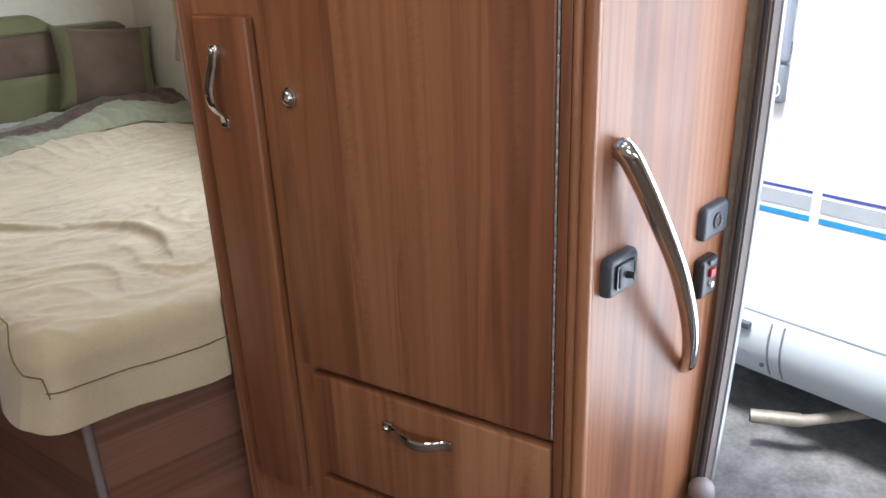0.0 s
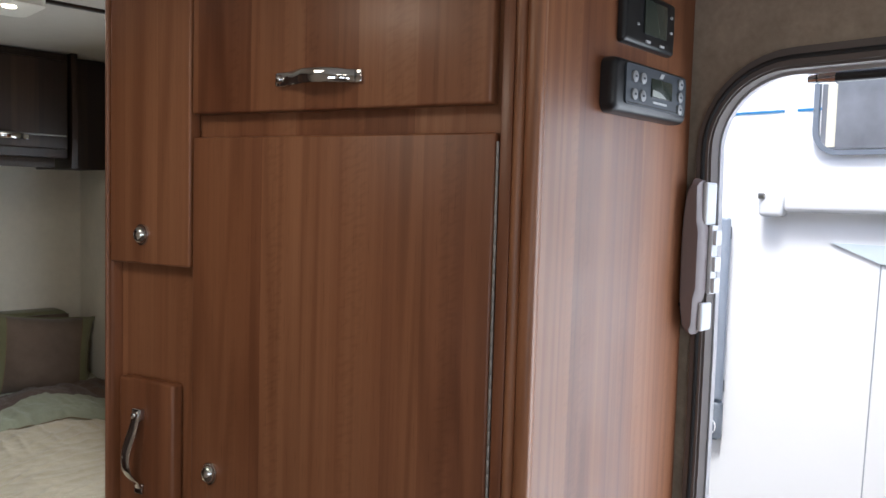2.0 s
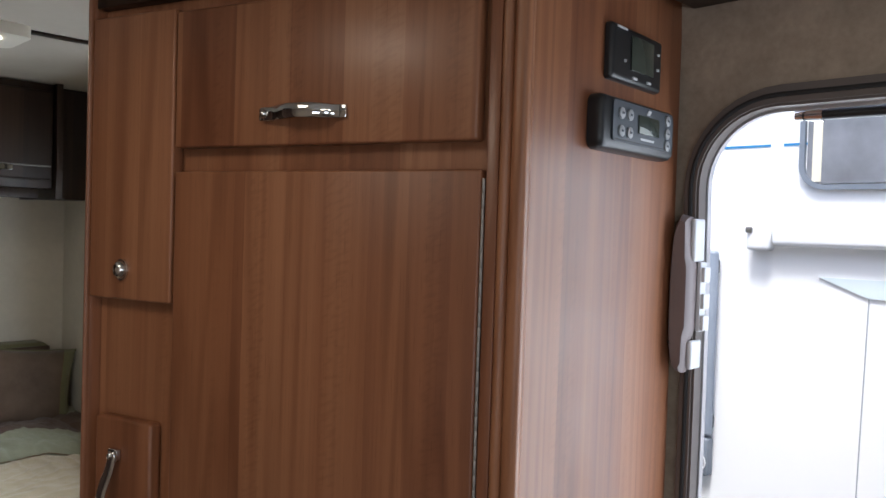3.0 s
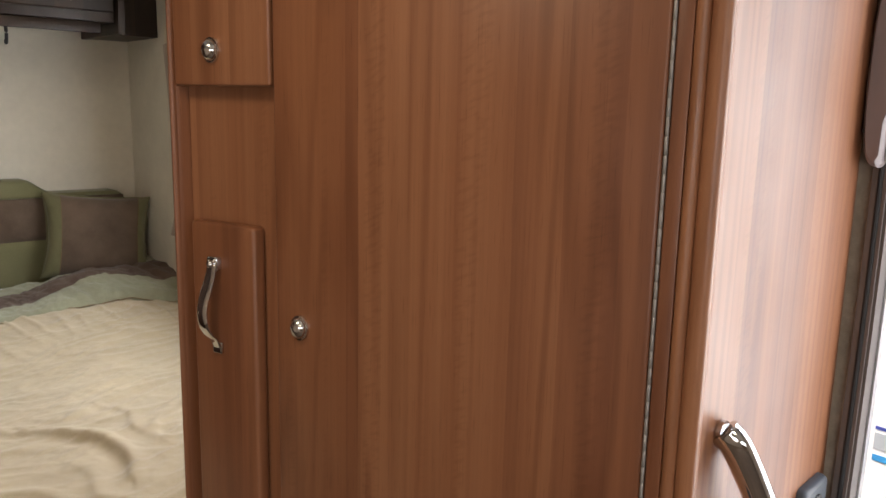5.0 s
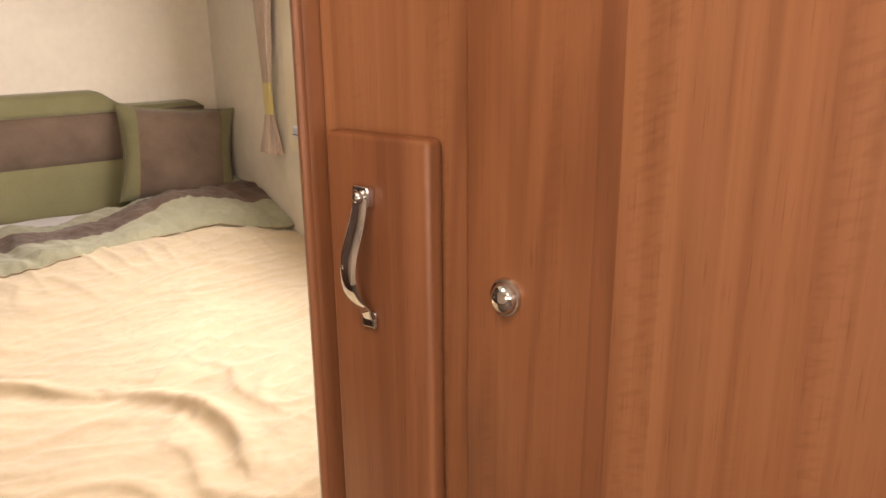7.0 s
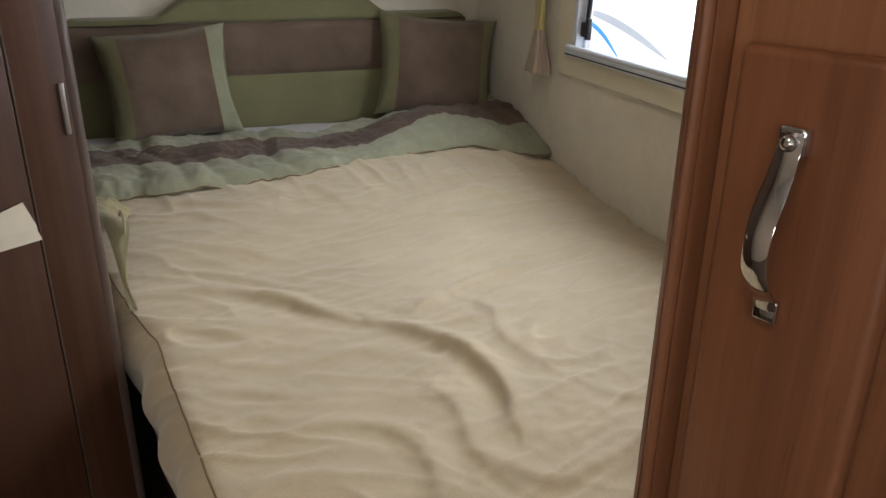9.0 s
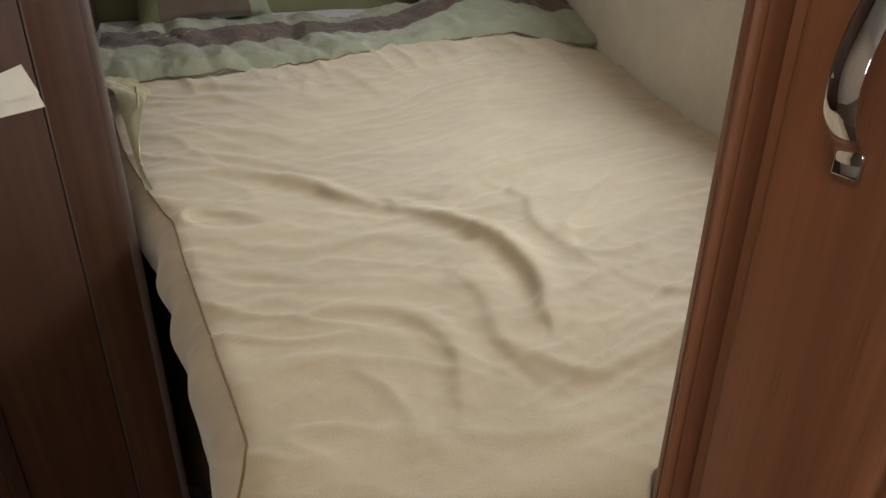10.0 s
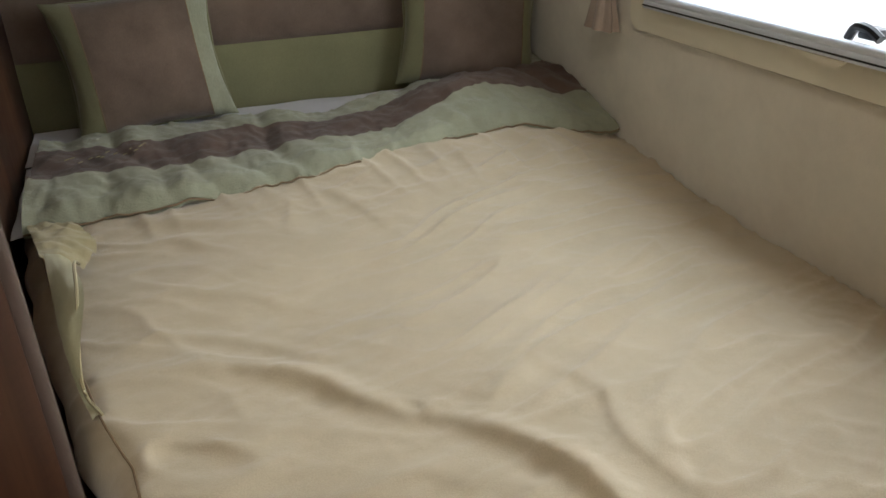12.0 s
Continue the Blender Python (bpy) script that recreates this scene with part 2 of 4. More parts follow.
ASPHALT = grained("asphalt", (0.19, 0.19, 0.192), 0.9, 0.0, 0.3, 60, 0.6, 140)
CARPET = grained("brown_floor", (0.12, 0.085, 0.06), 0.9, 0.0, 0.25, 90, 0.5)


def glass(name):
    m, t, b = surface(name, 0.03)
    b.inputs["Transmission Weight"].default_value = 1.0
    b.inputs["IOR"].default_value = 1.05
    b.inputs["Base Color"].default_value = (0.96, 0.98, 0.98, 1)
    return m


GLASS = glass("acrylic_pane")
DARK_GLASS = grained("tinted_pane", (0.20, 0.21, 0.23), 0.08, 0.0, 0.35, 8, 0.0)


def fabric(name, colour, rough=0.85, weave=900.0, spread=0.10, sheen=0.2, crease=0.25):
    """Woven cloth: soft mottling, thread relief and small creases."""
    m, t, b = surface(name, rough, 0.0, 0.25)
    b.inputs["Sheen Weight"].default_value = sheen
    b.inputs["Sheen Roughness"].default_value = 0.5
    lo, hi = tuple(c * (1 - spread) for c in colour), tuple(min(1, c * (1 + spread)) for c in colour)
    c = ramp(t, noise_tex(t, (7, 7, 7), 4, 0.6), ((0.3, lo), (0.7, hi)))
    th = noise_tex(t, (weave, weave, weave * 0.3), 2)
    c = blend(t, 1.0, c, ramp(t, th, ((0.3, (0.86, 0.86, 0.86)), (0.7, (1, 1, 1)))), "MULTIPLY")
    t.links.new(c, b.inputs["Base Color"])
    h = blend(t, 0.35, noise_tex(t, (34, 34, 34), 3, 0.5, 0.8), th)
    bump(t, b, h, crease, 0.006)
    return m


DUVET = fabric("cream_cotton", (0.540, 0.455, 0.307), 0.72, 700, 0.08, 0.35, 0.32)
DUVET_SEAM = fabric("brown_piping", (0.20, 0.135, 0.07), 0.8, 900, 0.1, 0.1, 0.1)
PIPING = fabric("tan_piping", (0.26, 0.19, 0.11), 0.8, 900, 0.1, 0.1, 0.1)
SAGE = fabric("sage_green_cloth", (0.198, 0.192, 0.100), 0.85, 700, 0.1, 0.25, 0.2)
SAGE_PALE = fabric("pale_sage_cloth", (0.315, 0.325, 0.225), 0.85, 420, 0.16, 0.25, 0.6)
MAUVE = fabric("mauve_suede", (0.152, 0.108, 0.078), 0.8, 700, 0.26, 0.30, 0.3)
MAUVE_QUILT = fabric("mauve_quilting", (0.128, 0.086, 0.064), 0.85, 600, 0.25, 0.15, 0.5)
YELLOW_CLOTH = fabric("pale_yellow_cloth", (0.40, 0.345, 0.19), 0.85, 900, 0.1, 0.2, 0.25)
PALE_YELLOW = fabric("pale_green_yellow_cloth", (0.46, 0.44, 0.27), 0.85, 800, 0.1, 0.2, 0.3)
SHEET = fabric("white_sheet", (0.62, 0.62, 0.64), 0.85, 900, 0.05, 0.1, 0.2)
CURTAIN = fabric("taupe_curtain", (0.42, 0.33, 0.26), 0.85, 900, 0.08, 0.3, 0.1)
CURTAIN_BAND = fabric("gold_curtain_band", (0.50, 0.42, 0.16), 0.8, 900, 0.08, 0.3, 0.1)


def lamp_glow():
    m, t, b = surface("lamp_diffuser", 0.5)
    b.inputs["Base Color"].default_value = (0.8, 0.76, 0.66, 1)
    return m


def led_glow():
    m, t, b = surface("led_spot", 0.5)
    b.inputs["Emission Color"].default_value = (1.0, 0.85, 0.62, 1)
    b.inputs["Emission Strength"].default_value = 6.0
    return m


LAMP, LED = lamp_glow(), led_glow()


# ---- mesh helpers ----
def thing(name, m=None, label="", category="", group="", kind=""):
    ob = new(name)
    ob.empty_display_size = 0.05
    ob.matrix_world = m or Matrix()
    return tagged(ob, label, category, group, kind)


def finish(name, bm, material, smooth=False, angle=40):
    bmesh.ops.recalc_face_normals(bm, faces=bm.faces)
    me = bpy.data.meshes.new(name)
    bm.to_mesh(me)
    bm.free()
    for mat in material if isinstance(material, (list, tuple)) else (material,):
        me.materials.append(mat)
    if smooth:
        me.polygons.foreach_set("use_smooth", [True] * len(me.polygons))
        me.set_sharp_from_angle(angle=radians(angle))
    return new(name, me)


def part(name, bm, material, parent, label="", smooth=True, angle=40):
    ob = finish(name, bm, material, smooth, angle)
    ob.parent = parent
    return tagged(ob, label)


def solid(name, bm, material, label="", category="", group="", kind="", smooth=False, angle=40):
    return tagged(finish(name, bm, material, smooth, angle), label, category, group, kind)


def box(lo, hi, bevel=0.0, segments=2, bm=None):
    """A block from corner to corner, its edges rounded; added to bm if given."""
    b = bmesh.new()
    bmesh.ops.create_cube(b, size=1.0)
    for v in b.verts:
        v.co = Vector([l + (c + 0.5) * (h - l) for l, h, c in zip(lo, hi, v.co)])
    if bevel:
        bmesh.ops.bevel(b, geom=list(b.edges), offset=bevel, segments=segments, profile=0.5, affect="EDGES")
    return join(bm, b) if bm is not None else b


def join(bm, other):
    me = bpy.data.meshes.new("tmp")
    other.to_mesh(me)
    other.free()
    bm.from_mesh(me)
    bpy.data.meshes.remove(me)
    return bm


def prism(points, z0, z1, bm=None):
    """An upright block on a plan outline."""
    bm = bm or bmesh.new()
    lo = [bm.verts.new((x, y, z0)) for x, y in points]
    hi = [bm.verts.new((x, y, z1)) for x, y in points]
    n = len(points)
    for i in range(n):
        bm.faces.new((lo[i], lo[(i + 1) % n], hi[(i + 1) % n], hi[i]))
    bm.faces.new(lo[::-1])
    bm.faces.new(hi)
    return bm


def slab(points, y0, y1, bm=None):
    """A block on an outline in x and z, from y0 to y1."""
    bm = bm or bmesh.new()
    a = [bm.verts.new((x, y0, z)) for x, z in points]
    b = [bm.verts.new((x, y1, z)) for x, z in points]
    n = len(points)
    for i in range(n):
        bm.faces.new((a[i], a[(i + 1) % n], b[(i + 1) % n], b[i]))
    bm.faces.new(a[::-1])
    bm.faces.new(b)
    return bm


def rounded(x0, x1, z0, z1, r, n=6):
    pts = []
    for cx, cz, a in ((x1 - r, z1 - r, 0), (x0 + r, z1 - r, 90), (x0 + r, z0 + r, 180), (x1 - r, z0 + r, 270)):
        pts += [(cx + r * math.cos(radians(a + 90 * i / n)), cz + r * math.sin(radians(a + 90 * i / n))) for i in range(n + 1)]
    return pts


def tube(points, radius, sides=10, closed=False, flat=1.0, bm=None, up=(0, 0, 1)):
    """A tube along points; radius is a number or one for each point; flat squashes it across `up`."""
    bm = bm or bmesh.new()
    pts = [Vector(p) for p in points]
    n = len(pts)
    radii = radius if isinstance(radius, (list, tuple)) else [radius] * n
    rings = []
    for i, p in enumerate(pts):
        a = pts[(i - 1) % n] if closed or i else p
        b = pts[(i + 1) % n] if closed or i < n - 1 else p
        d = (b - a).normalized()
        side = d.cross(Vector(up))
        side = side.normalized() if side.length > 1e-4 else Vector((1, 0, 0))
        top = side.cross(d).normalized()
        rings.append([bm.verts.new(p + radii[i] * (side * math.cos(2 * math.pi * k / sides) + top * flat * math.sin(2 * math.pi * k / sides))) for k in range(sides)])
    for i in range(n if closed else n - 1):
        r, q = rings[i], rings[(i + 1) % n]
        for k in range(sides):
            bm.faces.new((r[k], r[(k + 1) % sides], q[(k + 1) % sides], q[k]))
    if not closed:
        bm.faces.new(rings[0][::-1])
        bm.faces.new(rings[-1])
    return bm


def curve(points, n=24):
    """Smooth points through a few given ones."""
    p = [Vector(q) for q in points]
    p = [2 * p[0] - p[1]] + p + [2 * p[-1] - p[-2]]
    out = []
    for i in range(1, len(p) - 2):
        for k in range(n):
            t = k / n
            a, b, c, d = p[i - 1], p[i], p[i + 1], p[i + 2]
            out.append(0.5 * (2 * b + (c - a) * t + (2 * a - 5 * b + 4 * c - d) * t * t + (3 * b - a - 3 * c + d) * t ** 3))
    return out + [p[-2]]


def sheet(fn, nu, nv, bm=None, wrap=False):
    """A grid of faces on fn(i / nu, j / nv)."""
    bm = bm or bmesh.new()
    g = [[bm.verts.new(fn(i / nu, j / nv)) for j in range(nv + 1)] for i in range(nu + 1)]
    for i in range(nu):
        for j in range(nv):
            bm.faces.new((g[i][j], g[i + 1][j], g[i + 1][j + 1], g[i][j + 1]))
    return bm


def holed(y0, y1, z0, z1, hole, x0, x1):
    """A wall slab across x with one opening through it, given as an outline of y and z."""
    bm = bmesh.new()
    cy, cz = (min(p[0] for p in hole) + max(p[0] for p in hole)) / 2, (min(p[1] for p in hole) + max(p[1] for p in hole)) / 2
    rim = []
    for y, z in hole:
        dy, dz = y - cy, z - cz
        k = min(((y1 - cy) if dy > 0 else (y0 - cy)) / dy if abs(dy) > 1e-6 else 1e9, ((z1 - cz) if dz > 0 else (z0 - cz)) / dz if abs(dz) > 1e-6 else 1e9)
        rim.append([cy + dy * k, cz + dz * k])
    for cyy in (y0, y1):
        for czz in (z0, z1):
            i = min(range(len(rim)), key=lambda q: (rim[q][0] - cyy) ** 2 + (rim[q][1] - czz) ** 2)
            rim[i] = [cyy, czz]
    n = len(hole)
    rows = [[bm.verts.new((x, y, z)) for y, z in pts] for x, pts in ((x0, rim), (x0, hole), (x1, hole), (x1, rim))]
    for a in range(4):
        for i in range(n):
            q = rows[(a + 1) % 4]
            bm.faces.new((rows[a][i], rows[a][(i + 1) % n], q[(i + 1) % n], q[i]))
    return bm


def ring(outer, inner, x0, x1):
    """A flat frame between two outlines of y and z that have as many points, x0 to x1 thick."""
    bm = bmesh.new()
    n = len(outer)
    rows = [[bm.verts.new((x, y, z)) for y, z in pts] for x, pts in ((x0, outer), (x0, inner), (x1, inner), (x1, outer))]
    for a in range(4):
        for i in range(n):
            q = rows[(a + 1) % 4]
            bm.faces.new((rows[a][i], rows[a][(i + 1) % n], q[(i + 1) % n], q[i]))
    return bm


# ---- structure ----
XR, XL, YB, YF, ZC = 1.32, -0.90, 3.30, -3.20, 2.0
WT = 0.035



def bow(z):
    """How far the caravan's side wall bows outwards at a height."""
    return 0.048 * (1 - ((z - 1.25) / 0.85) ** 2)


def bowed(bm):
    for k in range(1, 20):
        bmesh.ops.bisect_plane(bm, geom=bm.verts[:] + bm.edges[:] + bm.faces[:], plane_co=(0, 0, 0.1 * k), plane_no=(0, 0, 1))
    for v in bm.verts:
        v.co.x += bow(v.co.z)
    return bm


solid("floor", box((XL, YF, -0.05), (XR, YB, 0.0)), CARPET, "dark brown vinyl floor of the caravan", "floor", kind="structure")
solid("ceiling", box((XL, YF, ZC), (XR, YB, ZC + 0.04)), CEIL, "pale cream caravan ceiling", "ceiling", kind="structure")
solid("wall_rear", box((XL, YB, 0), (XR, YB + WT, ZC)), CREAM_WALL, "cream textured wall behind the headboard", "wall", kind="structure")
door_hole = rounded(-0.02, 0.628, 0.06, 1.739, 0.127, 10)
win_hole = rounded(1.62, 2.655, 1.005, 1.56, 0.03, 6)
solid("wall_entrance", bowed(holed(-0.30, 0.70, 0, ZC, door_hole, XR, XR + WT)), TAN_WALL, "tan textured wall round the entrance door", "wall", kind="structure")
solid("wall_bedroom", holed(1.30, YB, 0, ZC, win_hole, XR, XR + WT), CREAM_WALL, "cream textured wall beside the bed", "wall", kind="structure")
solid("wall_wardrobe", box((XR, 0.70, 0), (XR + WT, 1.30, ZC)), TAN_WALL, "tan wall behind the wardrobe", "wall", kind="structure")
solid("wall_lounge", bowed(box((XR, YF, 0), (XR + WT, -0.30, ZC))), TAN_WALL, "plain tan wall of the lounge", "wall", kind="structure")
front_hole = [(y, z) for y, z in rounded(-0.75, 1.05, 0.98, 1.68, 0.06)]
bm = holed(XL, XR, 0, ZC, front_hole, 0.0, WT)
bmesh.ops.transform(bm, matrix=Matrix.Translation((0, YF, 0)) @ Matrix(((0, 1, 0, 0), (-1, 0, 0, 0), (0, 0, 1, 0), (0, 0, 0, 1))), verts=bm.verts)
solid("wall_front", bm, TAN_WALL, "plain tan front wall with a wide window opening", "wall", kind="structure")
bm = holed(YF, 0.2, 0, ZC, rounded(-1.5, -0.5, 1.0, 1.6, 0.06), XL - WT, XL)
solid("wall_left", bm, TAN_WALL, "plain tan side wall with a window opening", "wall", kind="structure")
solid("wall_left_rear", box((XL - WT, 0.2, 0), (XL, YB, ZC)), TAN_WALL, "plain tan side wall", "wall", kind="structure")
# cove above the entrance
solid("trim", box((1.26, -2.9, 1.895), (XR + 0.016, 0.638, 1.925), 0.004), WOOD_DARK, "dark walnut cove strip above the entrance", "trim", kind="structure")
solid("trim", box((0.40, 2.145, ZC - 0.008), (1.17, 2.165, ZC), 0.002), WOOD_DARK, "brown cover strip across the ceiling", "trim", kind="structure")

# washroom corner: side wall by the bed and the angled door front
CX, CY = 0.208, 2.03
solid("wall_washroom", box((0.045, CY + 0.02, 0), (0.082, YB, ZC)), WASH_SHADED, "walnut washroom wall beside the bed, coloured darker for shade", "wall", kind="structure")
WASH = pose(CX, CY, 0, 0, 0, 31.0)   # local x runs towards the corner, the front faces local -y
washroom = thing("washroom_front", WASH, "walnut washroom partition with a panelled door, coloured darker for shade", "partition", kind="structure")
part("panel", box((-0.083, 0.0, 0.0), (-0.010, 0.03, ZC), 0.002), WASH_SHADED, washroom)
part("door_panel", box((-0.80, -0.004, 0.05), (-0.085, 0.026, 1.88), 0.003), WASH_SHADED, washroom)
part("header", box((-0.80, 0.002, 1.885), (-0.085, 0.03, ZC), 0.002), WASH_SHADED, washroom)
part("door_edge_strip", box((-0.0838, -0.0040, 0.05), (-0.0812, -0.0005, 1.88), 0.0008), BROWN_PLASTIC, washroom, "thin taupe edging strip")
part("door_moulding", box((-0.262, -0.014, 0.12), (-0.240, -0.0045, 1.80), 0.004), WASH_SHADED, washroom)
part("edge_moulding", tube([(-0.004, 0.012, z) for z in (0.0, 0.6, 1.3, ZC)], 0.012, 12), BROWN_PLASTIC, washroom, "taupe rounded corner moulding")
part("hinge", box((-0.024, -0.004, 1.03), (-0.016, 0.0, 1.10), 0.002), STEEL, washroom, "small dull hinge leaf")
note = thing("paper_note", WASH @ pose(-0.092, -0.0045, 0.90), "torn cream paper note pinned to the washroom door", "paper")
UPPER = ((-0.230, 0.012), (-0.175, 0.026), (-0.092, 0.064), (-0.052, 0.061), (-0.040, 0.049), (-0.009, 0.056), (0.004, 0.017), (-0.035, 0.0165), (-0.100, 0.016), (-0.156, 0.008), (-0.230, 0.000))
LOWER = ((0.004, 0.0165), (0.009, -0.003), (-0.230, -0.007), (-0.154, 0.003), (-0.092, 0.007), (-0.035, 0.0155))
for nm, outline_, lift in (("upper_strip", UPPER, 0.006), ("lower_strip", LOWER, 0.0008)):
    nb = slab(outline_, -lift, -lift - 0.0012)
    for v in nb.verts:
        v.co.y -= 0.010 * max(0.0, (-0.03 - v.co.x) / 0.2) ** 2 if lift > 0.002 else 0.0
    part(nm, nb, PAPER, note, smooth=False)
part("pin", tube([(-0.088, -0.006, 0.044), (-0.088, -0.0135, 0.044)], [0.0065, 0.0045], 14, up=(0, 0, 1)), CHROME, note, "silver pin")

# ---- wardrobe ----
WARD = pose(0.7056, 1.2550, 0, 0, 0, math.degrees(math.atan2(-0.9541, 0.2996)))
INV = WARD.inverted()
SIDE = pose(1.0993, 0.6397, 0, 0, 0, 4.76)   # the wardrobe's side: local x towards the door wall
FR = 0.025    # face frame lies this far behind the door fronts


def local(x, y):
    p = INV @ Vector((x, y, 0))
    return p.x, p.y


wardrobe = thing("wardrobe", WARD, "tall walnut wardrobe with chrome handles beside the entrance door", "wardrobe")


def side_local(x, y):
    p = INV @ (SIDE @ Vector((x, y, 0)))
    return p.x, p.y


outline = [(-0.078, FR), (0.630, FR), side_local(-0.185, 0.012), side_local(0.214, 0.012), local(1.318, 0.66), local(1.318, 1.40), local(0.76, 1.375), (-0.078, 0.06)]
part("carcass", prism(outline, 0.0, ZC - 0.002), WOOD, wardrobe, smooth=False)
part("side_panel", prism([side_local(-0.176, 0.0), side_local(0.245, 0.0), side_local(0.245, 0.010), side_local(-0.176, 0.010)], 0.0, ZC - 0.004), WOOD, wardrobe, smooth=False)


def post_profile():
    pts = [(0.627, FR + 0.01), (0.627, FR - 0.004), (0.634, FR - 0.006)]
    pts += [(0.643 - 0.007 * math.cos(radians(a)), 0.008 - 0.008 * math.sin(radians(a))) for a in range(0, 181, 30)]
    pts += [(0.651, 0.0065)]
    c0, c1, c2 = Vector((0.654, 0.003)), Vector((0.677, -0.003)), Vector(side_local(-0.170, -0.001))
    for i in range(13):
        t = i / 12
        p = c0 * (1 - t) ** 2 + c1 * 2 * t * (1 - t) + c2 * t * t
        pts.append((p.x, p.y))
    return pts + [side_local(-0.170, 0.03)]


part("corner_post", prism(post_profile(), 0.0, ZC - 0.003), WOOD, wardrobe, "rounded walnut corner post with a bead")


def left_profile():
    pts = [(-0.064, 0.06), (-0.064, 0.012), (-0.068, 0.006)]
    pts += [(-0.076 + 0.006 * math.cos(radians(a)), 0.008 - 0.008 * math.sin(radians(a))) for a in range(0, 151, 30)]
    pts += [(-0.084, 0.012), (-0.088, 0.009), (-0.095, 0.012), (-0.100, 0.019), (-0.102, 0.030), (-0.100, 0.045), (-0.094, 0.06)]
    return [(-0.080 + (u + 0.064) * 0.82, v) for u, v in pts]


part("edge_moulding", prism(left_profile(), 0.0, ZC - 0.003), WOOD, wardrobe, "beaded walnut edge moulding")


def front_door(name, u0, u1, z0, z1, bevel=0.004, label="", material=WOOD):
    """A slab door: its edges rounded, a thin shadow gap behind it."""
    return part(name, box((u0, 0.0, z0), (u1, FR - 0.002, z1), bevel, 3), material, wardrobe, label)


def bow_handle(parent, u, z, upright=True, size=0.136):
    """A cast bow handle: ball scroll at one end, flat bowed strap, flared tab at the other."""
    def p(a, out):
        return (u, -out, z + size / 2 - a * size) if upright else (u - size / 2 + a * size, -out, z)
    a = [0.06, 0.12, 0.22, 0.34, 0.46, 0.58, 0.70, 0.80, 0.88, 0.95]
    out = [0.011, 0.012, 0.016, 0.023, 0.029, 0.031, 0.028, 0.020, 0.010, 0.005]
    rad = [0.0025, 0.0024, 0.0026, 0.0028, 0.0027, 0.0026, 0.0027, 0.0026, 0.0024, 0.0024]
    pts = curve([p(x, o) for x, o in zip(a, out)], 4)
    rr = [float(np.interp(i / (len(pts) - 1), np.linspace(0, 1, len(rad)), rad)) for i in range(len(pts))]
    across = (1, 0, 0) if upright else (0, 0, 1)
    grip = part("handle", tube(pts, rr, 14, flat=3.7, up=across), CHROME, parent, "polished chrome bow handle")

    def lump(at, o, half_a, half_w, half_o, bevel):
        c = p(at, o)
        d = (half_w, half_o, half_a) if upright else (half_a, half_o, half_w)
        return box([q - e for q, e in zip(c, d)], [q + e for q, e in zip(c, d)], bevel, 3)

    # top: a block with a ball set in it between two reeds
    part("end_block", lump(0.055, 0.0055, 0.0095, 0.0098, 0.0054, 0.0022), CHROME, grip)
    b = bmesh.new()
    bmesh.ops.create_uvsphere(b, u_segments=16, v_segments=10, radius=0.0062)
    bmesh.ops.translate(b, vec=p(0.055, 0.0125), verts=b.verts)
    part("ball", b, CHROME, grip)
    for at in (0.0, 0.112):
        c, w = Vector(p(at, 0.0085)), Vector((0.0088, 0, 0)) if upright else Vector((0, 0, 0.0088))
        part("reed", tube([c - w, c - w * 0.85, c + w * 0.85, c + w], [0.0016, 0.0030, 0.0030, 0.0016], 12), CHROME, grip)
    part("tab", lump(0.965, 0.0030, 0.0085, 0.0090, 0.0028, 0.0018), CHROME, grip)
    return grip


def push_knob(parent, u, z, r=0.0175):
    """A push-button lock: thin oval rim and a smooth domed button."""
    prof = [(r, 0.0), (r, 0.002), (r * 0.95, 0.004), (r * 0.84, 0.0042), (r * 0.80, 0.006), (r * 0.70, 0.0095), (r * 0.45, 0.0128), (0.0005, 0.0140)]
    n = 24
    b = sheet(lambda i, j: (u + prof[round(j * 7)][0] * 0.84 * math.cos(2 * math.pi * i), -prof[round(j * 7)][1], z + prof[round(j * 7)][0] * math.sin(2 * math.pi * i)), n, 7)
    bmesh.ops.remove_doubles(b, verts=b.verts, dist=1e-5)
    return part("push_knob", b, CHROME, parent, "oval chrome push knob", angle=60)


tall = front_door("wardrobe_door", 0.1075, 0.6155, 0.592, 1.613, material=WOOD_LEAF)
push_knob(tall, 0.150, 1.098)
KNUCKLE = ((0.0, 0.0015), (0.0006, 0.0020), (0.0172, 0.0020), (0.0178, 0.0015))
hb = tube([(0.6180, 0.0022, 0.594 + 0.0180 * i + d) for i in range(56) for d, _ in KNUCKLE], [r for i in range(56) for _, r in KNUCKLE], 8)
part("piano_hinge", hb, HINGE_STEEL, tall, "long steel piano hinge")
part("hinge_stile", box((0.6200, 0.003, 0.10), (0.6362, FR - 0.0005, 1.86), 0.002), WOOD, wardrobe)
flap = front_door("upper_flap", 0.1055, 0.608, 1.648, 1.852)
bow_handle(flap, 0.348, 1.690, upright=False)
draw = front_door("drawer_front", 0.127, 0.6155, 0.352, 0.574)
bow_handle(draw, 0.364, 0.518, upright=False)
front_door("lower_drawer_front", 0.127, 0.6155, 0.120, 0.334)
up_door = front_door("upper_door", -0.0785, 0.1020, 1.4125, 1.858)
push_knob(up_door, -0.0015, 1.4595)
narrow = front_door("narrow_door", -0.057, 0.0680, 0.272, 1.2235, 0.006, material=WOOD_NARROW)
bow_handle(narrow, -0.004, 1.1065)
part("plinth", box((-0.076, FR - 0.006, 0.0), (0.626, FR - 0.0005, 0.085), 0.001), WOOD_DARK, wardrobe)
